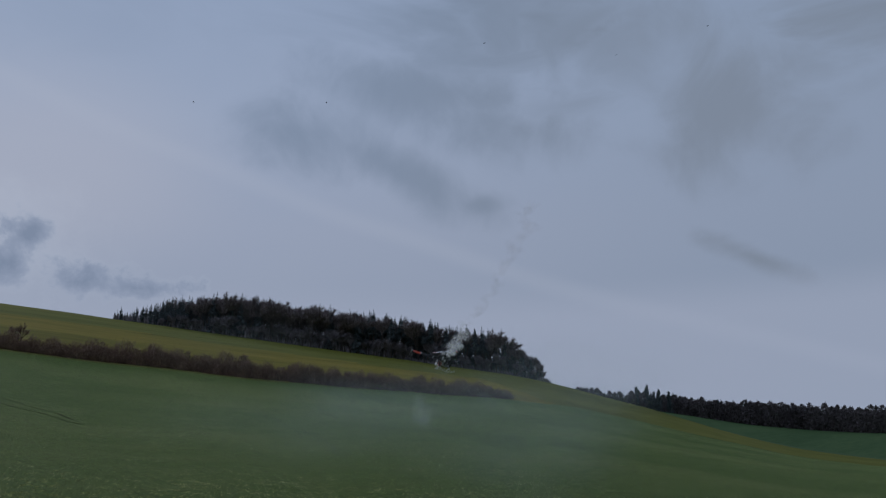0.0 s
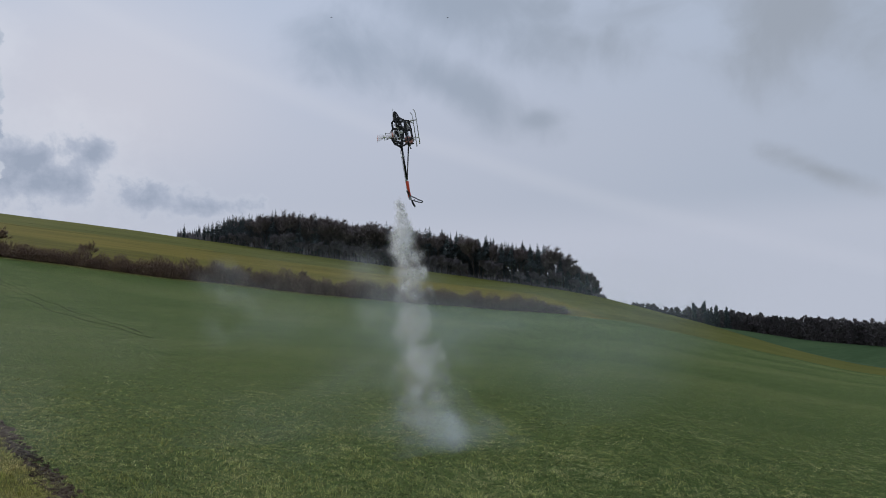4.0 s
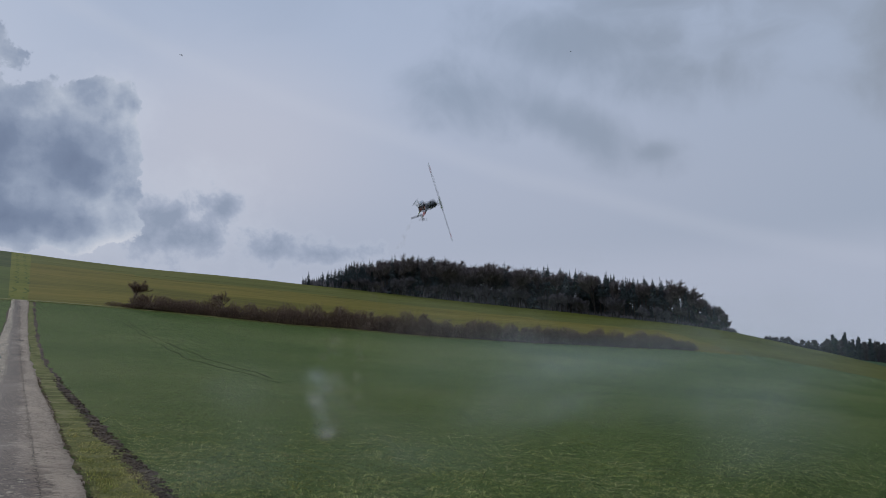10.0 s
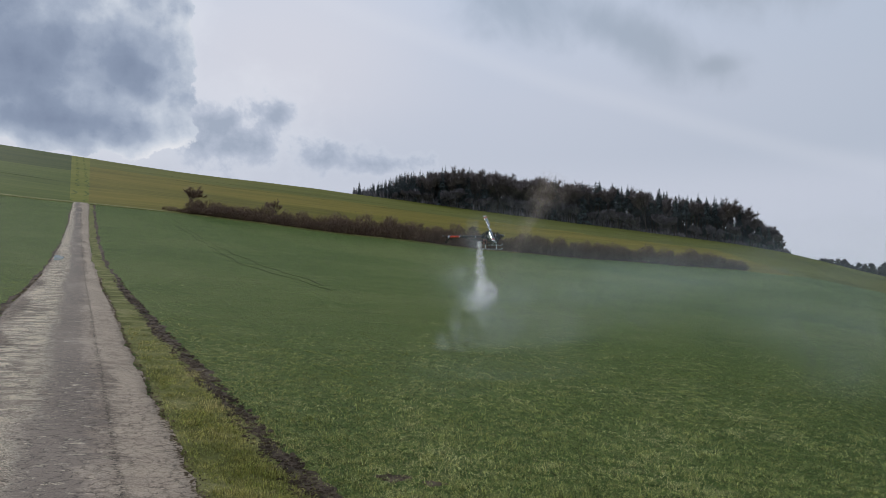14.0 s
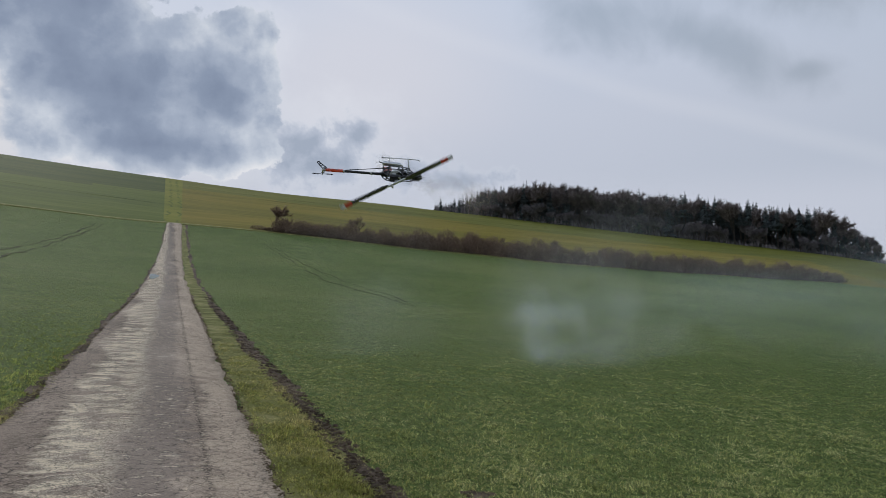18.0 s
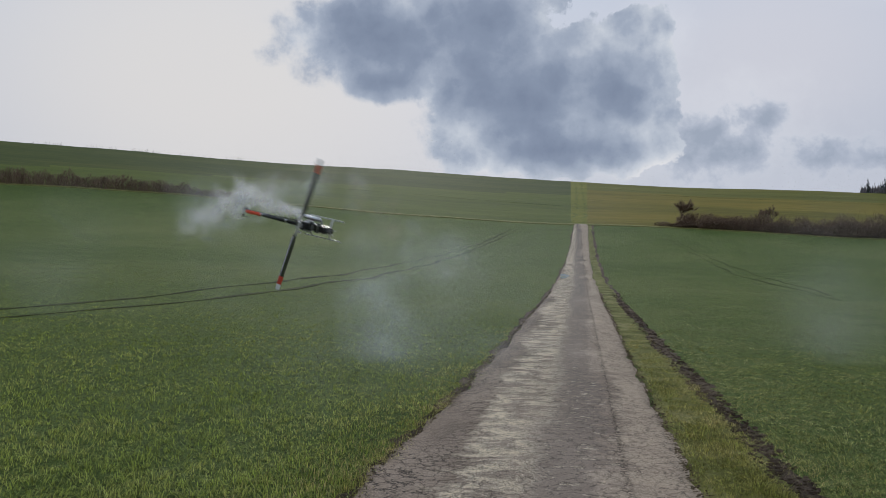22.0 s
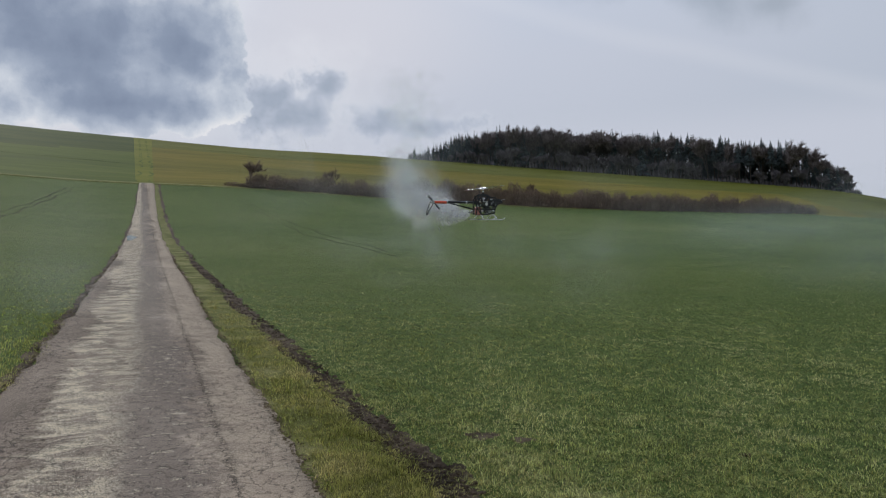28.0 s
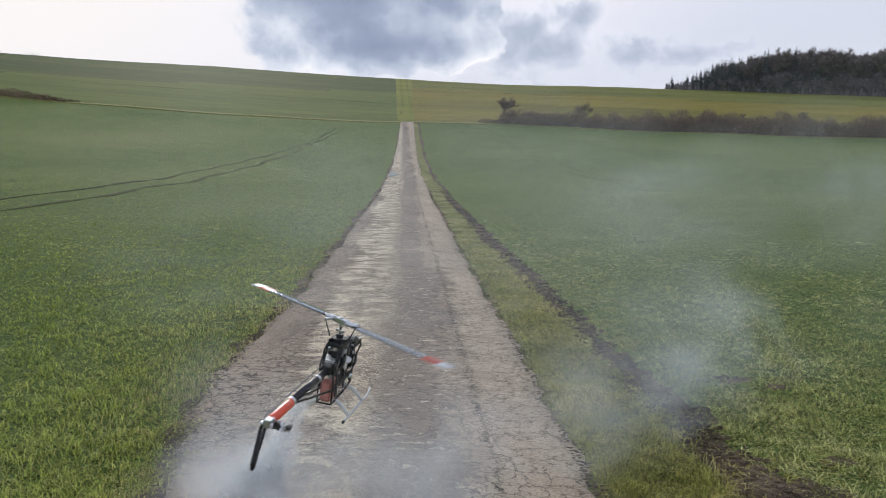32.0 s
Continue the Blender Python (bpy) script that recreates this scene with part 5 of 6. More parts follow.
        part("frame_bolt", Mesh().tube([(-0.07, y - 0.003, -0.25), (-0.07, y + 0.004, -0.25)], 0.008, 8), M["aluminium"], h)
        part("frame_bolt", Mesh().tube([(0.10, y - 0.003, -0.36), (0.10, y + 0.004, -0.36)], 0.008, 8), M["aluminium"], h)
    # fuel tank hung behind the frames
    tank = part("fuel_tank", Mesh().box((-0.09, 0, -0.335), (0.10, 0.062, 0.115), None, 0.22), M["tank"], h, "pink translucent fuel tank")
    part("tank_frame", Mesh().box((-0.145, 0.037, -0.33), (0.008, 0.006, 0.13)).box((-0.145, -0.037, -0.33), (0.008, 0.006, 0.13)).box((-0.145, 0, -0.395), (0.008, 0.078, 0.007)).box((-0.09, 0.037, -0.395), (0.11, 0.006, 0.007)).box((-0.09, -0.037, -0.395), (0.11, 0.006, 0.007)), M["carbon"], tank)
    part("filler_cap", Mesh().tube([(-0.09, 0, -0.28), (-0.09, 0, -0.262)], 0.013, 10), M["aluminium"], tank)
    # exhaust on the left side
    muf = part("muffler", Mesh().tube([(0.085, 0.085, -0.33), (0.06, 0.09, -0.335), (0.05, 0.09, -0.336), (-0.13, 0.092, -0.35), (-0.15, 0.092, -0.352), (-0.165, 0.092, -0.353)], [0.012, 0.024, 0.027, 0.027, 0.023, 0.012], 14), M["aluminium"], h, "polished aluminium muffler", True)
    part("exhaust_header", Mesh().tube([(0.09, 0.025, -0.31), (0.10, 0.06, -0.315), (0.09, 0.085, -0.33)], 0.011, 8), M["steel"], muf)
    part("exhaust_outlet", Mesh().tube([(-0.16, 0.092, -0.353), (-0.19, 0.094, -0.36), (-0.205, 0.096, -0.372)], 0.008, 8), M["steel"], muf)
    # landing gear
    for x in (-0.06, 0.19):
        pts = [(x - 0.02 * abs(s), s * 0.118, -0.395 - 0.065 * abs(s) ** 2.2) for s in (-1, -0.8, -0.6, -0.35, 0, 0.35, 0.6, 0.8, 1)]
        part("skid_strut", Mesh().tube(pts, [0.008, 0.010, 0.011, 0.011, 0.011, 0.011, 0.011, 0.010, 0.008], 8), M["white_plastic"], h, "white curved skid strut", True)
    for y in (0.118, -0.118):
        skid = part("skid", Mesh().tube([(-0.16, y, -0.462), (0.26, y, -0.462), (0.30, y, -0.452), (0.325, y, -0.434)], 0.0065, 8), M["white_plastic"], h, "white landing skid", True)
        part("skid_cap", Mesh().tube([(-0.175, y, -0.462), (-0.158, y, -0.462)], 0.0075, 8), M["black_plastic"], skid)
    # mast
    part("main_shaft", Mesh().tube([(0, 0, -0.20), (0, 0, 0.012)], 0.006, 10), M["steel"], h)
    # tail
    part("boom_clamp", Mesh().box((-0.145, 0, -0.215), (0.07, 0.05, 0.045)), M["black_plastic"], h)
    boom = part("tail_boom", Mesh().tube([(-0.13, 0, -0.215), (-0.66, 0, -0.223)], 0.0165, 14), M["carbon"], h, "", True)
    part("red_boom_sleeve", Mesh().tube([(-0.655, 0, -0.223), (-0.665, 0, -0.2235), (-0.875, 0, -0.2265), (-0.885, 0, -0.227)], [0.018, 0.0205, 0.0205, 0.018], 14), M["red_tube"], boom, "signal red sleeve on the tail boom", True)
    for x in (-0.645, -0.30):
        part("boom_ring", Mesh().tube([(x, 0, -0.2205), (x - 0.02, 0, -0.221)], 0.0215, 14), M["aluminium"], boom)
    part("tail_servo_rod", Mesh().tube([(-0.16, 0.024, -0.195), (-0.90, 0.024, -0.208)], 0.0025, 5), M["steel"], boom)
    for y in (0.035, -0.035):
        part("boom_support", Mesh().tube([(-0.10, y, -0.33), (-0.62, 0.014 if y > 0 else -0.014, -0.232)], 0.0055, 6), M["carbon"], h)
    gear = part("tail_gearbox", Mesh().box((-0.905, 0, -0.228), (0.05, 0.034, 0.036)).tube([(-0.92, -0.055, -0.23), (-0.92, 0.03, -0.23)], 0.009, 10), M["aluminium"], h)
    part("pitch_lever", Mesh().tube([(-0.89, -0.02, -0.22), (-0.91, -0.045, -0.215), (-0.925, -0.05, -0.225)], 0.004, 6).tube([(-0.92, -0.052, -0.23), (-0.92, -0.044, -0.23)], 0.016, 10), M["black_plastic"], gear)
    fin_out = [(-0.875, -0.235), (-0.90, -0.235), (-0.935, -0.245), (-0.99, -0.375), (-0.985, -0.405), (-0.972, -0.405), (-0.955, -0.37), (-0.88, -0.255)]
    fin = Mesh()
    for i in range(len(fin_out)):
        a, b = fin_out[i], fin_out[(i + 1) % len(fin_out)]
        fin.tube([(a[0], 0.021, a[1]), (b[0], 0.021, b[1])], 0.0075, 5)
    fin.tube([(-0.925, 0.021, -0.30), (-0.955, 0.021, -0.285)], 0.006, 5).tube([(-0.95, 0.021, -0.345), (-0.975, 0.021, -0.335)], 0.006, 5)
    part("tail_fin", fin, M["carbon"], h, "black open-work tail fin")
    # main rotor turns about z
    rotor = part("main_rotor", Mesh().tube([(0, 0, -0.028), (0, 0, 0.02)], [0.012, 0.010], 12).box((0, 0, 0), (0.085, 0.03, 0.026)).tube([(-0.075, 0, 0), (0.075, 0, 0)], 0.009, 10), M["aluminium"], h)
    bands = [(0.10, M["black_plastic"]), (0.80, M["blade_carbon"]), (0.91, M["blade_red"]), (1.0, M["blade_white"])]
    blade = blade_mesh(0.10, 0.79, 0.062, 0.009, bands)
    for k in (0, 1):
        turn = Matrix.Rotation(math.pi * k, 4, "Z")
        part("rotor_blade", blade, None, rotor, "dark rotor blade with red band and white tip", at=turn)
        part("blade_grip", Mesh().tube([(0.05, 0, 0), (0.10, 0, 0), (0.135, 0, 0)], [0.015, 0.013, 0.009], 10).box((0.07, 0.03, -0.004), (0.02, 0.04, 0.009)), M["aluminium"], rotor, at=turn)
        part("pitch_link", Mesh().tube([(0.07, 0.048, -0.004), (0.042, 0.03, -0.088)], 0.003, 5), M["black_plastic"], rotor, at=turn)
    part("swashplate", Mesh().tube([(0, 0, -0.098), (0, 0, -0.088)], 0.042, 16).tube([(0, 0, -0.088), (0, 0, -0.07)], 0.018, 12), M["black_plastic"], rotor)
    part("follower", Mesh().box((0, 0, -0.052), (0.05, 0.018, 0.012)), M["aluminium"], rotor)
    # tail rotor turns about y
    tail = part("tail_rotor", Mesh().tube([(0, -0.012, 0), (0, 0.012, 0)], 0.009, 10).box((0, 0, 0), (0.014, 0.014, 0.04)), M["aluminium"], h, at=pose(-0.92, -0.062, -0.23))
    tb = blade_mesh(0.02, 0.135, 0.027, 0.005, [(0.88, M["black_plastic"]), (1.0, M["blade_white"])])
    for k in (0, 1):
        part("tail_blade", tb, None, tail, at=Matrix.Rotation(math.pi * k, 4, "Y") @ Matrix.Rotation(math.pi / 2, 4, "X"))
    return h, rotor, tail


HELI, ROTOR, TAIL_ROTOR = make_helicopter()


# ---- exhaust smoke: soft flakes in rigid puffs ----
scene.cycles.transparent_max_bounces = 128
def smoke_material(name, density, colour=(0.97, 0.965, 0.955)):
    mat = bpy.data.materials.new(name)
    mat.use_nodes = True
    n = Nodes(mat.node_tree)
    mat.node_tree.nodes.clear()
    soft = n.node("ShaderNodeAttribute")
    soft.attribute_name = "thickness"
    place = n.node("ShaderNodeTexCoord").outputs["Object"]
    wisp, _ = n.noise(place, 2.2, 4.0, 0.55, 0.4)
    k = n.m("MULTIPLY", n.m("POWER", soft.outputs["Fac"], 2.0), n.step(wisp, 0.12, 0.8, 0.1, 1.3))
    k = n.m("MULTIPLY", k, density, clamp=True)
    clear, haze, lit, mix, both = n.node("ShaderNodeBsdfTransparent"), n.node("ShaderNodeBsdfDiffuse"), n.node("ShaderNodeBsdfTranslucent"), n.node("ShaderNodeMixShader"), n.node("ShaderNodeMixShader")
    haze.inputs[0].default_value = lit.inputs[0].default_value = (*colour, 1)
    both.inputs[0].default_value = 0.5
    L = mat.node_tree.links
    L.new(haze.outputs[0], both.inputs[1])
    L.new(lit.outputs[0], both.inputs[2])
    n.put(mix.inputs[0], k)
    L.new(clear.outputs[0], mix.inputs[1])
    L.new(both.outputs[0], mix.inputs[2])
    L.new(mix.outputs[0], n.node("ShaderNodeOutputMaterial").inputs[0])
    return mat


def puff_mesh(name, mat, seed, flakes=9, size=0.75, squash=1.0):
    """Overlapping soft round flakes, turned every way, in a ball of radius about one."""
    rng = np.random.default_rng(seed)
    verts, faces, soft = [], [], []
    rim = 14
    for _ in range(flakes):
        c = rng.normal(0, 0.36, 3) * [1, 1, squash]
        q = rng.normal(0, 0.42, 3) + [0, -1, 0]
        q /= np.linalg.norm(q)
        a = np.cross(q, rng.normal(0, 1, 3))
        a /= np.linalg.norm(a)
        b = np.cross(q, a)
        r = size * rng.uniform(0.7, 1.15)
        k = len(verts)
        verts.append(c)
        soft.append(1.0)
        for ring, s, dome in ((0.36, 0.80, 0.05), (0.68, 0.36, 0.13), (1.0, 0.0, 0.26)):
            for j in range(rim):
                w = 2 * math.pi * j / rim
                verts.append(c + (a * math.cos(w) + b * math.sin(w) * 0.85) * r * ring * rng.uniform(0.92, 1.08) - q * r * (dome + rng.normal(0, 0.03)))
                soft.append(s)
        for j in range(rim):
            n = (j + 1) % rim
            faces.append((k, k + 1 + j, k + 1 + n))
            for o in (k + 1, k + 1 + rim):
                faces.append((o + j, o + rim + j, o + rim + n))
                faces.append((o + j, o + rim + n, o + n))
    me = from_arrays(name, verts, faces, mat)
    at = me.attributes.new("thickness", "FLOAT", "POINT")
    at.data.foreach_set("value", np.array(soft, np.float32))
    me.polygons.foreach_set("use_smooth", [True] * len(me.polygons))
    return me


M["smoke_dense"] = smoke_material("smoke_dense", 0.33)
M["smoke_mid"] = smoke_material("smoke_mid", 0.20)
# scattered light put into the tints: bluish over ground, brown against sky
M["smoke_thin"] = smoke_material("smoke_thin", 0.085, (0.86, 0.93, 0.96))
M["smoke_haze"] = smoke_material("smoke_haze", 0.034, (0.85, 0.92, 0.92))
M["smoke_bank"] = smoke_material("smoke_bank", 0.034, (0.80, 0.92, 0.95))
M["smoke_trail"] = smoke_material("smoke_trail", 0.045, (0.74, 0.62, 0.53))
PUFF = {k: [puff_mesh("smoke_puff", M["smoke_" + k], 50 + 3 * i + j, fl) for j in range(3)] for i, (k, fl) in enumerate((("dense", 11), ("mid", 9), ("thin", 7), ("haze", 13), ("trail", 8), ("bank", 13)))}
# each puff follows the exhaust's way at its own age in seconds: age, radius, thickness
SMOKE = []
_r = random.Random(9)
for i in range(64):
    age = 0.008 + 0.95 * (i / 63) ** 1.6
    radius = 0.06 + 0.42 * age ** 0.85 + 0.14 * _r.random() * age
    thick = "dense" if age < 0.35 else "mid" if age < 0.62 else "thin"
    SMOKE.append((age, radius, thick, _r.random()))
# the faint line that always hangs behind the exhaust, coloured brownish as against bright sky
for i in range(40):
    age = 0.03 + 0.95 * i / 39
    SMOKE.append((age, 0.07 + 0.26 * age, "trail", _r.random()))
# old haze lying over the wide field: place and radius, drifting slowly
for x, y, r in ((14, 12.5, 3.0), (18, 17, 3.6), (17, 25, 4.0), (24, 23, 4.4), (36, 30, 5.5)):
    SMOKE.append((x, y, r))
# spans in which the engine pulls hard and smokes
PULLS = [(-199, -97), (-0.3, 1.4), (2.1, 2.35), (2.65, 3.75), (9.15, 9.5), (11.3, 12.25), (13.55, 14.6), (15.7, 16.45), (18.65, 19.2), (19.45, 21.15), (21.3, 23.05), (23.25, 23.7), (26.4, 40)]
# smoke left hanging in the air: when it came, radius, thickness, how long it stays
HANGING = []
for a, b in PULLS[1:]:
    t = max(a, -0.2)
    while t < min(b, 31.8):
        HANGING.append((t, 0.38 + 0.42 * _r.random(), "thin", 1.3 + 1.2 * _r.random(), _r.random()))
        t += 0.13
    t = max(a, 0.0) + 0.2
    while t < min(b, 31.4):
        HANGING.append((t, 1.3 + 1.4 * _r.random(), "haze", 7.0 + 5.0 * _r.random(), _r.random()))
        t += 0.42 if a < 9 else 0.26 if a < 26 else 0.2


def make_puffs():
    obs = []
    for row in SMOKE:
        if len(row) == 3:
            ob = new("smoke_haze", PUFF["bank"][len(obs) % 3])
            ob.scale = (row[2] * 1.6, row[2] * 1.6, row[2] * 0.6)
            obs.append(tagged(ob, "thin bluish smoke haze hanging over the field", "smoke", "banks of smoke haze"))
            continue
        age, radius, thick, k = row
        ob = new("smoke_puff", PUFF[thick][int(k * 2.99)])
        ob.scale = (radius, radius, radius * 0.9)
        lab = "dense white exhaust smoke puff behind the helicopter" if thick == "dense" else "faint brownish wisp of exhaust smoke" if thick == "trail" else "drifting pale blue-grey puff of exhaust smoke"
        obs.append(tagged(ob, lab, "smoke", "puffs of exhaust smoke"))
    return obs


def make_hanging():
    obs = []
    for born, radius, thick, stay, k in HANGING:
        ob = new("smoke_puff" if thick == "thin" else "smoke_haze", PUFF[thick][int(k * 2.99)])
        ob.scale = (radius, radius, radius * (0.9 if thick == "thin" else 0.6))
        obs.append(tagged(ob, "pale puff of exhaust smoke hanging in the air" if thick == "thin" else "thin bluish smoke haze hanging over the field", "smoke", "hanging smoke"))
    return obs


PUFFS, HANGERS = make_puffs(), make_hanging()


# ---- a loose flock of small dark birds, far up ----
M["feather"] = material("dark_feathers", plain((0.03, 0.03, 0.033), 0.3, 8.0), 0.8)


def bird_mesh(lift, seed):
    """Body with head and tail, two bent wings."""
    m = Mesh().tube([(-0.17, 0, 0.0), (-0.10, 0, 0.005), (0.0, 0, 0), (0.09, 0, 0.01), (0.15, 0, 0.012), (0.18, 0, 0.008)], [0.012, 0.028, 0.042, 0.035, 0.022, 0.004], 6)
    m.plate([(-0.26, -0.045), (-0.26, 0.045), (-0.13, 0.02), (-0.13, -0.02)], "z", 0.0, 0.006)
    for s in (1, -1):
        a, b, c = (0.05, 0.03 * s, 0.01), (0.06, 0.20 * s, 0.01 + lift), (-0.03, 0.42 * s, 0.0 + lift * 0.6)
        d, e = (-0.06, 0.19 * s, 0.005 + lift), (-0.06, 0.03 * s, 0.005)
        top = [a, b, c, d, e]
        m.add(top + [(x, y, z - 0.008) for x, y, z in top], [(0, 1, 2, 3, 4), (9, 8, 7, 6, 5)] + [(i, (i + 1) % 5, 5 + (i + 1) % 5, 5 + i) for i in range(5)])
    return m.data("bird", M["feather"])


BIRDS = []
_b = random.Random(21)
_kinds = [bird_mesh(0.10, 1), bird_mesh(-0.05, 2), bird_mesh(0.03, 3)]
for i in range(26):
    ob = new("bird", _kinds[i % 3])
    tagged(ob, "small dark bird flying high over the fields", "bird", "birds in the sky")
    BIRDS.append((ob, _b.uniform(-30, 68), _b.uniform(20, 38), _b.uniform(105, 190), _b.uniform(0, 360), _b.uniform(4, 9)))


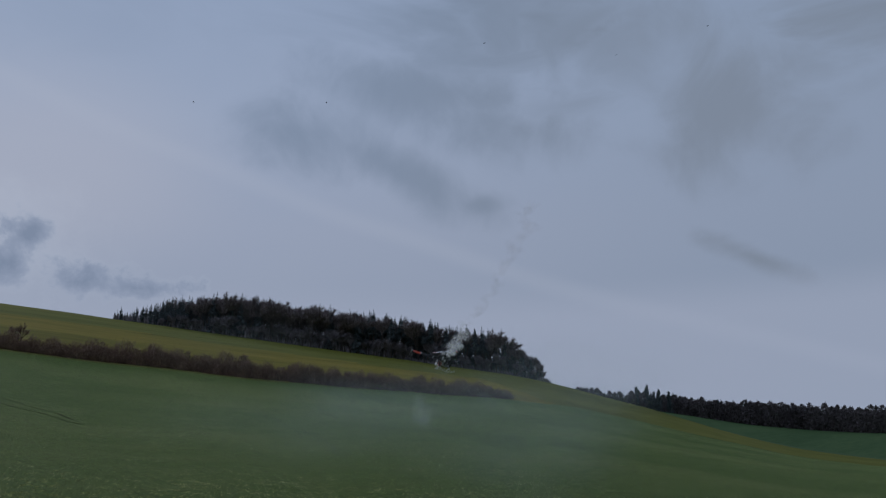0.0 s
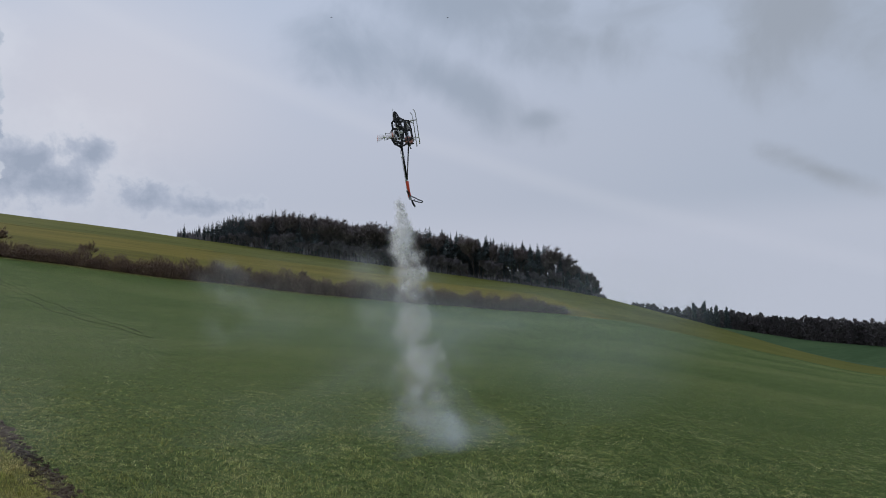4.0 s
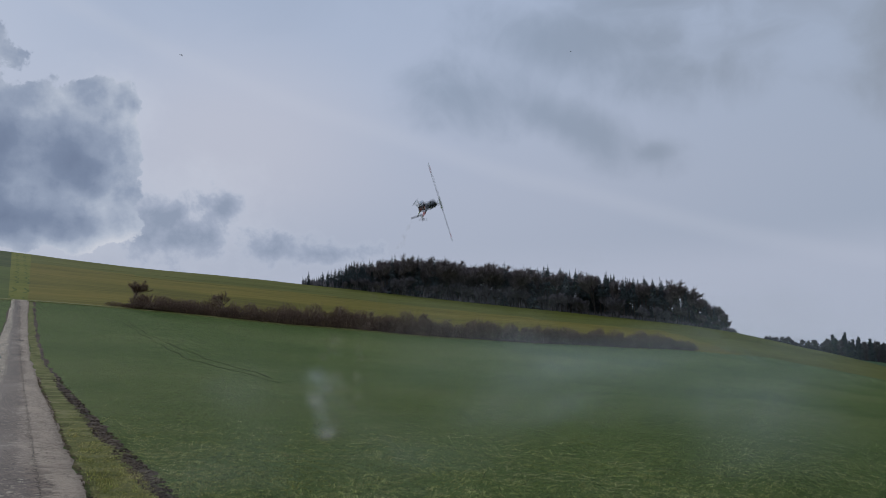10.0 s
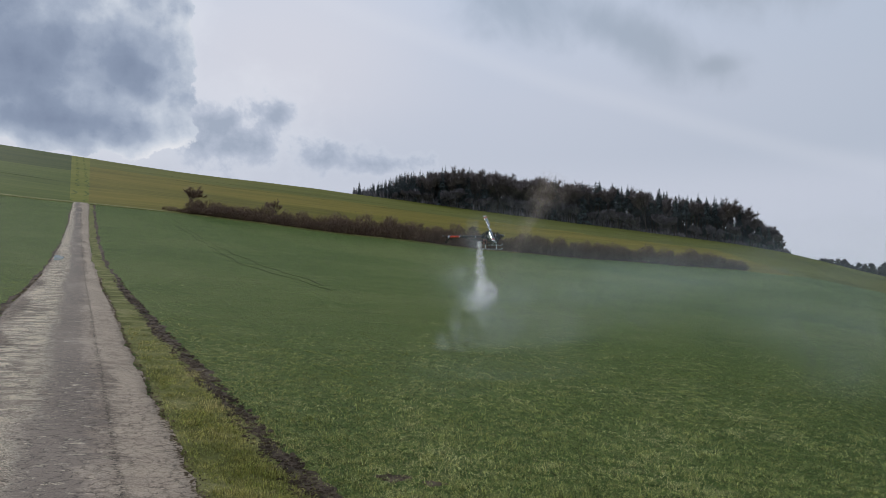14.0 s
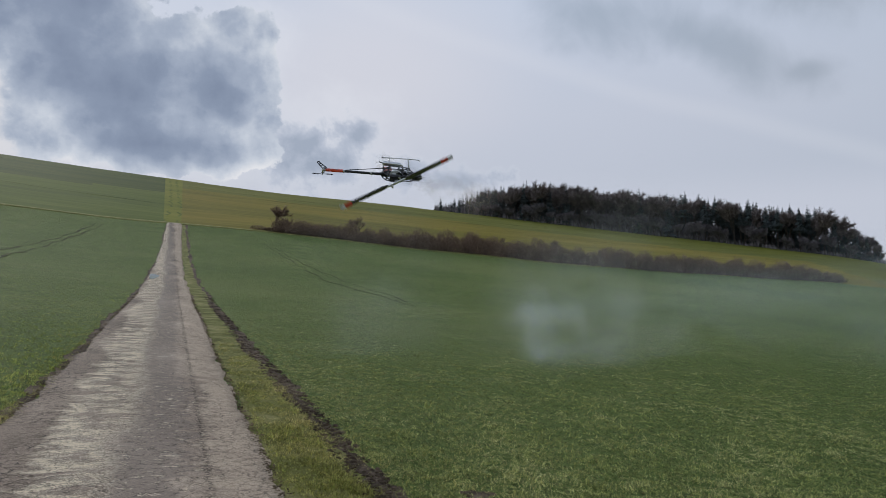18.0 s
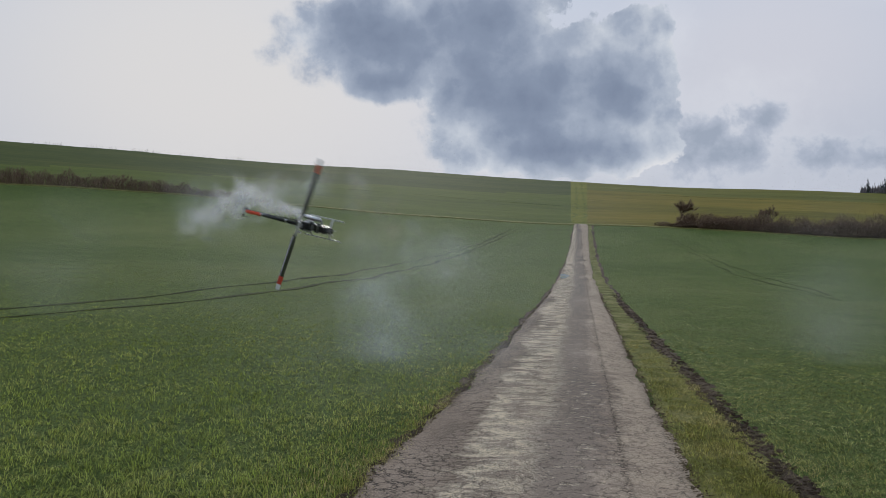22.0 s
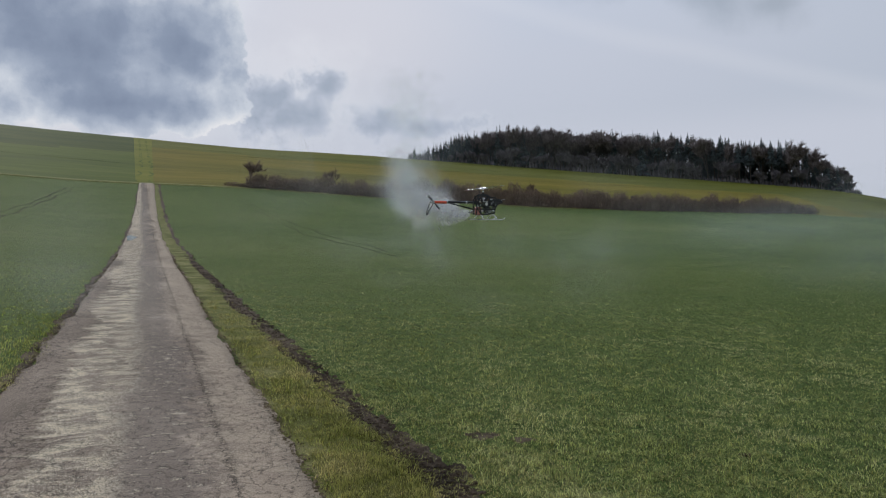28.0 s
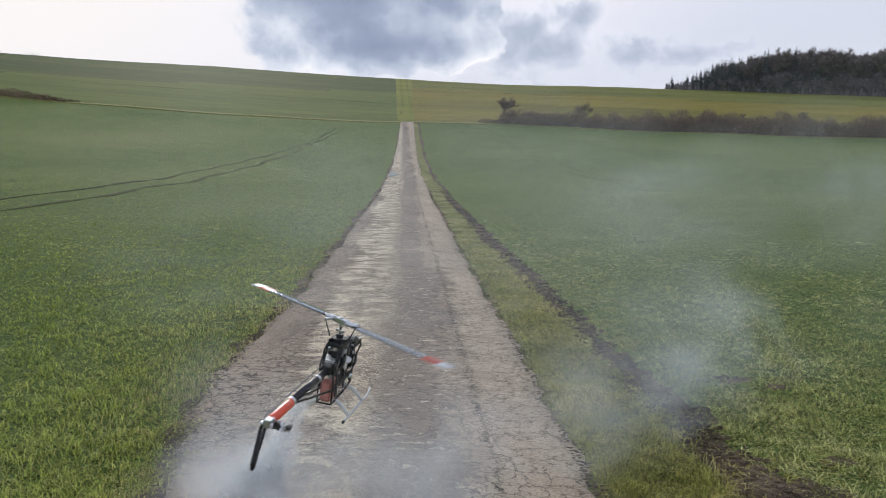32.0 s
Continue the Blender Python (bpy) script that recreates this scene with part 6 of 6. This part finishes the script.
# ---- flight: seconds, place, turn about x, y, z; and the rotor's angle at some times ----
FLIGHT = [
    (0, 13.77, 16.67, 4.40, 9, 19, -56),
    (0.2, 12.67, 16.48, 3.08, 11, 20, -50),
    (0.4, 11.93, 15.64, 2.87, 14, 19, -43),
    (0.5, 11.65, 15.18, 3.06, 15, 19, -40),
    (0.6, 11.36, 14.73, 3.25, 16, 18, -41),
    (0.8, 10.65, 14.13, 3.58, 18, 15, -43),
    (1, 10.26, 13.45, 3.44, 20, 13, -46),
    (1.2, 8.91, 12.07, 3.90, 29, -26, -54),
    (1.4, 7.57, 10.72, 4.44, 61, -63, -85),
    (1.5, 6.81, 10.39, 4.55, 107, -70, -131),
    (1.6, 6.06, 10.06, 4.67, 122, -72, -144),
    (1.8, 4.43, 10.03, 4.53, 155, -71, -173),
    (2, 2.86, 10.05, 4.10, -178, -67, 164),
    (2.2, 2.84, 9.58, 4.03, 135, -82, -150),
    (2.4, 3.30, 8.96, 3.81, 45, -73, -61),
    (2.5, 3.97, 8.87, 3.32, 36, -64, -52),
    (2.6, 4.64, 8.78, 2.83, 26, -56, -42),
    (2.8, 6.17, 9.13, 2.29, 16, -37, -33),
    (3, 7.05, 9.71, 2.68, 11, -17, -28),
    (3.25, 6.40, 9.71, 3.39, 16, -57, -37),
    (3.5, 5.74, 9.72, 4.11, 147, -79, -171),
    (5.5, 7.38, 12.43, 5.99, 115, -78, -135),
    (5.7, 6.70, 13.04, 6.34, 84, -74, -94),
    (5.9, 7.16, 12.74, 6.81, 70, -67, -71),
    (6, 7.46, 12.72, 6.97, 67, -63, -63),
    (6.1, 7.36, 12.55, 7.15, 73, -63, -64),
    (6.3, 6.79, 12.85, 7.32, 86, -63, -67),
    (6.5, 6.68, 12.92, 7.21, 98, -63, -70),
    (6.7, 7.21, 12.62, 6.93, 110, -62, -72),
    (6.9, 7.26, 12.57, 6.98, 122, -61, -74),
    (7, 7.22, 12.77, 7.17, 128, -61, -75),
    (7.3, 6.54, 12.59, 7.16, 136, -58, -78),
    (7.5, 6.25, 12.48, 7.23, 142, -55, -80),
    (7.7, 5.92, 12.42, 7.24, 146, -53, -81),
    (8, 5.86, 12.22, 7.40, 153, -49, -83),
    (8.15, 5.66, 12.20, 7.34, -145, -58, -152),
    (8.3, 5.45, 12.17, 7.29, -108, -32, 164),
    (8.4, 5.38, 12.27, 7.10, -101, 36, 141),
    (8.5, 5.32, 12.37, 6.90, -172, 74, 69),
    (8.6, 5.57, 13.24, 6.70, 111, 46, -15),
    (8.7, 5.83, 14.12, 6.51, 99, -11, -27),
    (8.9, 6.43, 15.88, 5.88, 90, -64, -24),
    (9, 6.73, 16.94, 5.67, 42, -69, 31),
    (9.1, 6.49, 16.65, 4.91, 45, -60, 27),
    (9.2, 6.25, 16.45, 4.43, 47, -50, 25),
    (9.3, 6.19, 16.15, 3.96, 47, -40, 23),
    (9.4, 6.15, 15.91, 3.24, 48, -31, 22),
    (9.5, 6.05, 15.52, 3.06, 48, -21, 21),
    (9.6, 6.24, 14.98, 3.37, 54, -21, 28),
    (9.7, 6.24, 14.55, 3.75, 60, -21, 35),
    (9.8, 6.32, 14.02, 4.37, 67, -21, 42),
    (9.9, 6.55, 13.44, 5.04, 73, -23, 49),
    (10, 6.73, 13.04, 5.55, 79, -25, 56),
    (10.1, 6.78, 12.86, 6.09, 62, -55, 37),
    (10.2, 6.83, 12.68, 6.63, 76, -88, -7),
    (10.4, 6.99, 12.63, 7.25, -100, -39, 163),
    (10.5, 7.09, 12.72, 7.50, -97, 19, 149),
    (10.6, 7.18, 12.81, 7.75, -100, 70, 156),
    (10.8, 7.36, 13.35, 7.46, 88, 40, -16),
    (11, 7.79, 14.04, 7.01, 82, -2, -10),
    (11.2, 7.49, 14.32, 5.75, 72, 0, -12),
    (11.4, 7.29, 14.77, 4.36, 62, 2, -14),
    (11.6, 7.28, 15.04, 3.15, 51, 4, -17),
    (11.7, 7.39, 15.01, 3.11, 46, 5, -18),
    (11.8, 7.44, 14.96, 3.35, 41, 5, -19),
    (11.9, 7.58, 14.89, 3.53, 36, 5, -21),
    (12, 7.76, 14.90, 3.84, 31, 6, -22),
    (12.2, 7.38, 13.99, 4.66, 49, 4, -23),
    (12.4, 7.63, 12.97, 4.97, 68, 2, -24),
    (12.5, 7.74, 12.49, 5.00, 77, 1, -25),
    (12.6, 7.85, 12.00, 5.04, 82, 2, -22),
    (12.8, 7.77, 11.17, 5.12, 92, 4, -17),
    (13, 7.46, 10.68, 5.15, 102, 4, -11),
    (13.2, 7.75, 11.57, 5.41, 69, 11, -20),
    (13.4, 8.03, 12.82, 5.26, 33, 12, -31),
    (13.5, 7.98, 13.58, 4.66, 16, 10, -36),
    (13.6, 7.92, 14.33, 4.05, 19, 8, -33),
    (13.8, 8.21, 15.50, 3.60, 24, 5, -29),
    (14, 8.51, 16.66, 3.97, 28, 1, -25),
    (14.2, 8.14, 16.41, 4.61, 35, -7, -17),
    (14.4, 8.16, 16.11, 5.08, 42, -15, -9),
    (14.5, 8.04, 16.02, 5.16, 44, -19, -6),
    (16.5, 6.75, 14.54, 3.57, 17, -12, -29),
    (16.6, 6.54, 14.42, 3.89, 35, -8, -27),
    (16.8, 6.10, 14.20, 4.60, 74, -3, -18),
    (17, 6.04, 14.15, 5.11, 111, -5, -8),
    (17.2, 5.53, 13.04, 5.08, 117, -3, -11),
    (17.5, 4.22, 11.91, 4.78, 126, 0, -15),
    (17.7, 3.34, 11.15, 4.57, 127, 1, -12),
    (18, 2.67, 10.01, 3.76, 128, 2, -9),
    (18.2, 2.20, 10.67, 4.13, 113, -0, -9),
    (18.4, 1.72, 11.53, 4.41, 98, -3, -9),
    (18.5, 1.53, 11.97, 4.19, 90, -4, -9),
    (18.6, 1.34, 12.41, 3.98, 85, -1, -10),
    (18.8, 0.82, 13.29, 3.79, 75, 3, -13),
    (19, 0.68, 14.16, 4.45, 64, 6, -17),
    (19.2, -0.06, 13.07, 4.55, 73, 2, -11),
    (19.4, -0.66, 12.14, 4.45, 80, -3, -7),
    (19.5, -1.05, 11.71, 4.06, 84, -5, -4),
    (19.6, -1.44, 11.28, 3.67, 89, -3, -5),
    (19.8, -2.03, 10.36, 3.11, 99, 3, -7),
    (20, -2.16, 9.55, 3.25, 109, 9, -7),
    (20.2, -2.17, 10.20, 3.49, 75, 4, -10),
    (20.4, -2.02, 11.20, 2.93, 40, -2, -9),
    (20.5, -1.92, 11.65, 3.03, 24, -5, -7),
    (20.6, -1.83, 12.10, 3.13, 33, -3, -8),
    (20.8, -1.88, 12.90, 3.49, 50, 2, -9),
    (21, -2.06, 13.83, 4.11, 68, 7, -8),
    (21.2, -2.19, 12.66, 4.30, 81, 6, -3),
    (21.4, -3.03, 11.62, 3.90, 95, 3, 1),
    (21.5, -3.46, 11.11, 3.58, 101, 2, 3),
    (21.6, -3.89, 10.60, 3.25, 100, 4, -0),
    (21.8, -3.62, 9.68, 3.23, 98, 9, -5),
    (22, -3.13, 9.00, 3.02, 95, 14, -11),
    (22.2, -2.33, 10.25, 2.58, 70, 16, -9),
    (22.4, -1.97, 11.59, 2.54, 43, 18, -8),
    (22.5, -1.73, 12.25, 2.71, 30, 19, -8),
    (22.6, -1.49, 12.91, 2.89, 27, 16, -6),
    (22.8, -1.08, 14.14, 3.46, 20, 12, -1),
    (23, -0.63, 15.38, 4.07, 13, 7, 4),
    (23.2, 0.02, 15.38, 4.56, 12, 6, 2),
    (23.4, 0.51, 15.38, 5.05, 12, 5, -1),
    (23.7, 1.23, 15.33, 5.71, 11, 4, -4),
    (24, 1.89, 15.22, 6.35, 10, 2, -8),
    (24.3, 2.41, 14.94, 7.00, 10, 1, -9),
    (24.7, 3.14, 14.49, 7.87, 11, -1, -10),
    (25, 3.61, 14.13, 8.45, 11, -2, -11),
    (25.3, 3.86, 13.53, 8.83, 11, -1, -11),
    (25.5, 4.03, 13.16, 8.89, 11, 0, -11),
    (27.5, 4.41, 11.81, 4.13, 13, 8, -13),
    (27.7, 4.51, 11.59, 3.73, 10, 4, -2),
    (28, 4.56, 11.30, 3.23, 5, -0, 15),
    (28.2, 4.25, 10.57, 2.87, 6, 0, 24),
    (28.5, 3.94, 9.52, 2.35, 9, 1, 38),
    (28.7, 3.55, 8.75, 2.18, 5, 1, 45),
    (29, 3.21, 7.65, 2.06, 1, 3, 56),
    (29.3, 2.86, 7.15, 1.99, 3, 3, 61),
    (29.6, 2.53, 6.69, 1.66, 5, 2, 66),
    (29.9, 2.15, 6.27, 1.54, 7, 0, 71),
    (30, 2.06, 6.17, 1.46, 8, -0, 73),
    (30.2, 1.78, 5.86, 1.42, 8, -0, 75),
    (30.5, 1.38, 5.48, 1.48, 8, -0, 77),
    (30.8, 0.97, 5.07, 1.30, 9, -0, 79),
    (31, 0.70, 4.84, 1.30, 9, -0, 80),
    (31.4, 0.22, 4.56, 1.35, 11, -3, 79),
    (31.6, 0.02, 4.49, 1.42, 12, -4, 79),
    (32, -0.44, 4.26, 1.36, 11, -6, 77),
]
PHASE = [(0, 86), (1, 18), (2, 24), (3, 75), (6, 100), (7, 67), (8, 110), (9, 174), (10, 102), (11, 179), (12, 45), (13, 61), (14, 97), (17, 64), (18, 33), (19, 53), (20, 133), (21, 166), (22, 82), (23, 88), (24, 128), (25, 133), (28, 73), (28.5, 119), (29, 58), (30, 68), (31, 89), (31.6, 94), (32, 56)]


def flight_at(t, times, places, turns):
    i = max(0, min(len(times) - 2, int(np.searchsorted(times, t, "right")) - 1))
    k = min(1.0, max(0.0, (t - times[i]) / (times[i + 1] - times[i])))
    s = k
    return places[i].lerp(places[i + 1], s), turns[i].slerp(turns[i + 1], s)


def pulled(t, age):
    """When the smoke of this age left the engine, and how long it has hung since the last pull."""
    best = None
    for a, b in PULLS:
        if b - a >= age and t - age >= a:
            best = (min(t, b) - age, max(0.0, t - b))
    return best


def motions():
    rows = [(r[0], pose(*r[1:])) for r in FLIGHT]
    walk(HELI, rows)
    # main rotor: glides through the known angles at a steady whirl
    times, turns = [PHASE[0][0]], [float(PHASE[0][1])]
    for (t0, _), (t1, a1) in zip(PHASE, PHASE[1:]):
        want = turns[-1] - 520.0 * (t1 - t0)
        turns.append(a1 + 180.0 * round((want - a1) / 180.0))
        times.append(t1)
    ticks = sorted({round(0.1 * i, 2) for i in range(321)} | set(times))
    walk(ROTOR, [(t, pose(0, 0, 0, 0, 0, float(np.interp(t, times, turns)))) for t in ticks])
    walk(TAIL_ROTOR, [(0.1 * i, pose(-0.92, -0.062, -0.23, 0, 67.0 * i, 0)) for i in range(321)])
    for ob, bearing, rise, dist, course, speed in BIRDS:
        c, d = radians(course), dist * math.cos(radians(rise))
        mid = Vector((d * math.sin(radians(bearing)), d * math.cos(radians(bearing)), 1.8 + dist * math.sin(radians(rise))))
        go = Vector((math.cos(c), math.sin(c), 0)) * speed
        way = [(t, mid + go * (t - 16) * 0.6 + Vector((0, 0, 0.6 * math.sin(t + bearing)))) for t in range(0, 33, 2)]
        lift = max([0.0] + [28 + G(p.x, p.y) - p.z for t, p in way])
        walk(ob, [(t, pose(p.x, p.y, p.z + lift, 12 * math.sin(0.9 * t + rise), 0, course)) for t, p in way])
    # smoke follows the exhaust's way
    ft = [r[0] for r in rows]
    places = [m.translation.copy() for _, m in rows]
    spins = [m.to_quaternion() for _, m in rows]
    for a, b in zip(spins, spins[1:]):
        b.make_compatible(a)
    outlet = Vector((-0.21, 0.096, -0.38))

    def blown(t, age, p, q):
        """Where smoke of that age is that left the engine at t: blown out behind, pushed down by the rotor, then drifting with a light wind."""
        before, _ = flight_at(max(t - 0.1, 0.0), ft, places, spins)
        late = float(np.interp(t, [26, 27.2], [0, 1]))
        strong = float(np.interp(t, [19.3, 19.6, 22.4, 22.9, 23.2], [0.1, 0.9, 1.0, 0.6, -0.1]))
        back = Vector((-strong, 0.0, -0.35)) * (1 - late) + Vector((-0.4, 0.0, -0.25)) * late
        out = p + q @ outlet + (p - before) * (1.0 + 1.5 * late) * (1 - math.exp(-age / 0.25)) + q @ back * (1 - math.exp(-age / 0.3))
        sink = float(np.interp(t, [9, 11.2, 12.2, 14, 20.9, 21.3, 22.0, 22.4, 23.2, 24, 26, 27.8, 28.8, 29.5, 30.4, 32], [-1.5, -1.9, -1.9, -1.3, -1.3, 0.2, 0.2, -0.8, -2.0, -2.4, -1.1, 0.1, -0.45, -0.6, -0.75, -0.9]))
        out += Vector((0, 0, sink)) * (1 - math.exp(-age / 0.5)) + Vector((-0.2, 0.05, -0.08)) * age
        if t > 30:
            out += Vector((float(np.interp(t, [30, 31.0, 31.7], [0, -0.1, -0.8])), -0.2, 0)) * min(age, 2.5)
        return out

    steps = [0.2 * i for i in range(161)]
    for n, (ob, row) in enumerate(zip(PUFFS, SMOKE)):
        if len(row) == 3:
            x, y, r = row
            rows = [(t, (x + (0.12 + 0.02 * (n % 5)) * (t - 16) * (1 if x > 0 else -0.6), y + 0.04 * (t - 16))) for t in (0, 8, 16, 24, 32)]
            walk(ob, [(t, pose(p[0], p[1], G(*p) + 0.42 * r, 0, 0, 4 * (n % 7) - 30 + 0.5 * t)) for t, p in rows])
            continue
        age, radius, thick, k = row
        rng = random.Random(int(k * 1e6))
        aside = Vector((rng.gauss(0, 1), rng.gauss(0, 0.6), 0))
        drift = Vector((rng.gauss(0, 0.13), rng.gauss(0, 0.13), rng.gauss(-0.02, 0.11)))
        keys = []
        for t in steps:
            s = t - age
            # thick smoke comes only while the engine pulls; what came last hangs, spreads and sinks into the grass
            last, rest = (s, 0.0) if thick == "trail" else pulled(t, age)
            p, q = flight_at(max(last, 0.0), ft, places, spins)
            if last < 0:
                p = p + Vector((2.3, 0.0, 3.4)) * min(-last, 2.2)
            out = blown(last, age, p, q) + drift * min(age, 3.0) * 1.2
            if thick != "trail":
                out += aside * (0.06 if thick in ("dense", "mid") else 0.3) * min(rest, 4.0)
            floor = G(out.x, out.y) + (0.45 if age < 2 else 0.3) * radius
            if out.z < floor + 0.3 and age > 0.25:
                # spreads along the ground
                out += aside * min(1.0, (floor + 0.3 - out.z)) * min(age, 4.0) * 0.5
                out.y = max(out.y, 2.2 + radius if age < 0.9 else 3.6 + 1.6 * radius)
                floor = G(out.x, out.y) + (0.35 if age < 2 else 0.25) * radius
            out.z = max(out.z, floor)
            if thick != "trail" and rest > 0.3:
                # thins out into the grass
                low = G(out.x, out.y) - 1.6 * radius
                out.z += (low - out.z) * min(1.0, (rest - 0.3) / 0.2)
            keys.append((t, pose(out.x, out.y, out.z, 14 * math.sin(0.9 * t + 6 * k), 12 * math.sin(0.7 * t + 9 * k), 16 * math.sin(0.5 * t + 6 * k) - 15)))
        walk(ob, keys)
    # smoke that hangs where it came, drifts and settles
    for ob, (born, radius, thick, stay, k) in zip(HANGERS, HANGING):
        rng = random.Random(int(k * 1e6))
        p, q = flight_at(max(born, 0.0), ft, places, spins)
        big = thick == "haze"
        at = blown(born, 0.45 if not big else 0.9, p, q) + (Vector((rng.gauss(0.6, 2.4), rng.gauss(0.6, 1.2), rng.gauss(0, 0.3))) if big else Vector((rng.gauss(0, 0.16), rng.gauss(0, 0.12), rng.gauss(0, 0.12))))
        at.y = max(at.y, 3.2 + (1.2 if big else 0.8) * radius)
        go = Vector((rng.gauss(0.12, 0.10), rng.gauss(0.03, 0.06), -0.12 if not big else 0.0))
        if big:
            at.z = G(at.x, at.y) + 0.5 * radius + 0.5 * max(0.0, at.z - G(at.x, at.y) - 1.2) * rng.random()
            go = Vector((rng.gauss(0.25, 0.12) if at.x > 1.0 else rng.gauss(-0.05, 0.1), 0.12, 0.0))
        appear = born + (0.3 if not big else 0.9)

        def place(t):
            c = at + go * (t - appear)
            floor = G(c.x, c.y) + (0.3 if not big else 0.35) * radius
            c.z = max(c.z, floor)
            return c
        spin = lambda t: (10 * math.sin(0.8 * t + 6 * k), 8 * math.sin(0.6 * t + 9 * k), 12 * math.sin(0.4 * t + 6 * k))
        gone = appear + stay * (0.45 if big and at.x < 0.5 else 1.0)
        keys = [] if appear <= 0.12 else [(0.0, -2.5 * radius)] + ([(appear - 0.1, -2.5 * radius)] if appear > 0.3 else [])
        last = max(0.0, appear)
        keys.append((last, None))
        while last + 1.0 < min(gone, 32.0):
            last += 1.0
            keys.append((last, None))
        if gone + 0.8 < 32.0:
            keys += [(gone, None), (gone + 0.8, -2.5 * radius)]
        keys.append((32.3, -2.5 * radius if gone + 0.8 < 32.0 else None))
        rows = []
        for t, low in keys:
            c = place(min(max(t, appear), gone))
            if low is not None:
                c.z = G(c.x, c.y) + low
            if not rows or t > rows[-1][0] + 0.04:
                rows.append((t, pose(c.x, c.y, c.z, *spin(t))))
        walk(ob, rows)


motions()
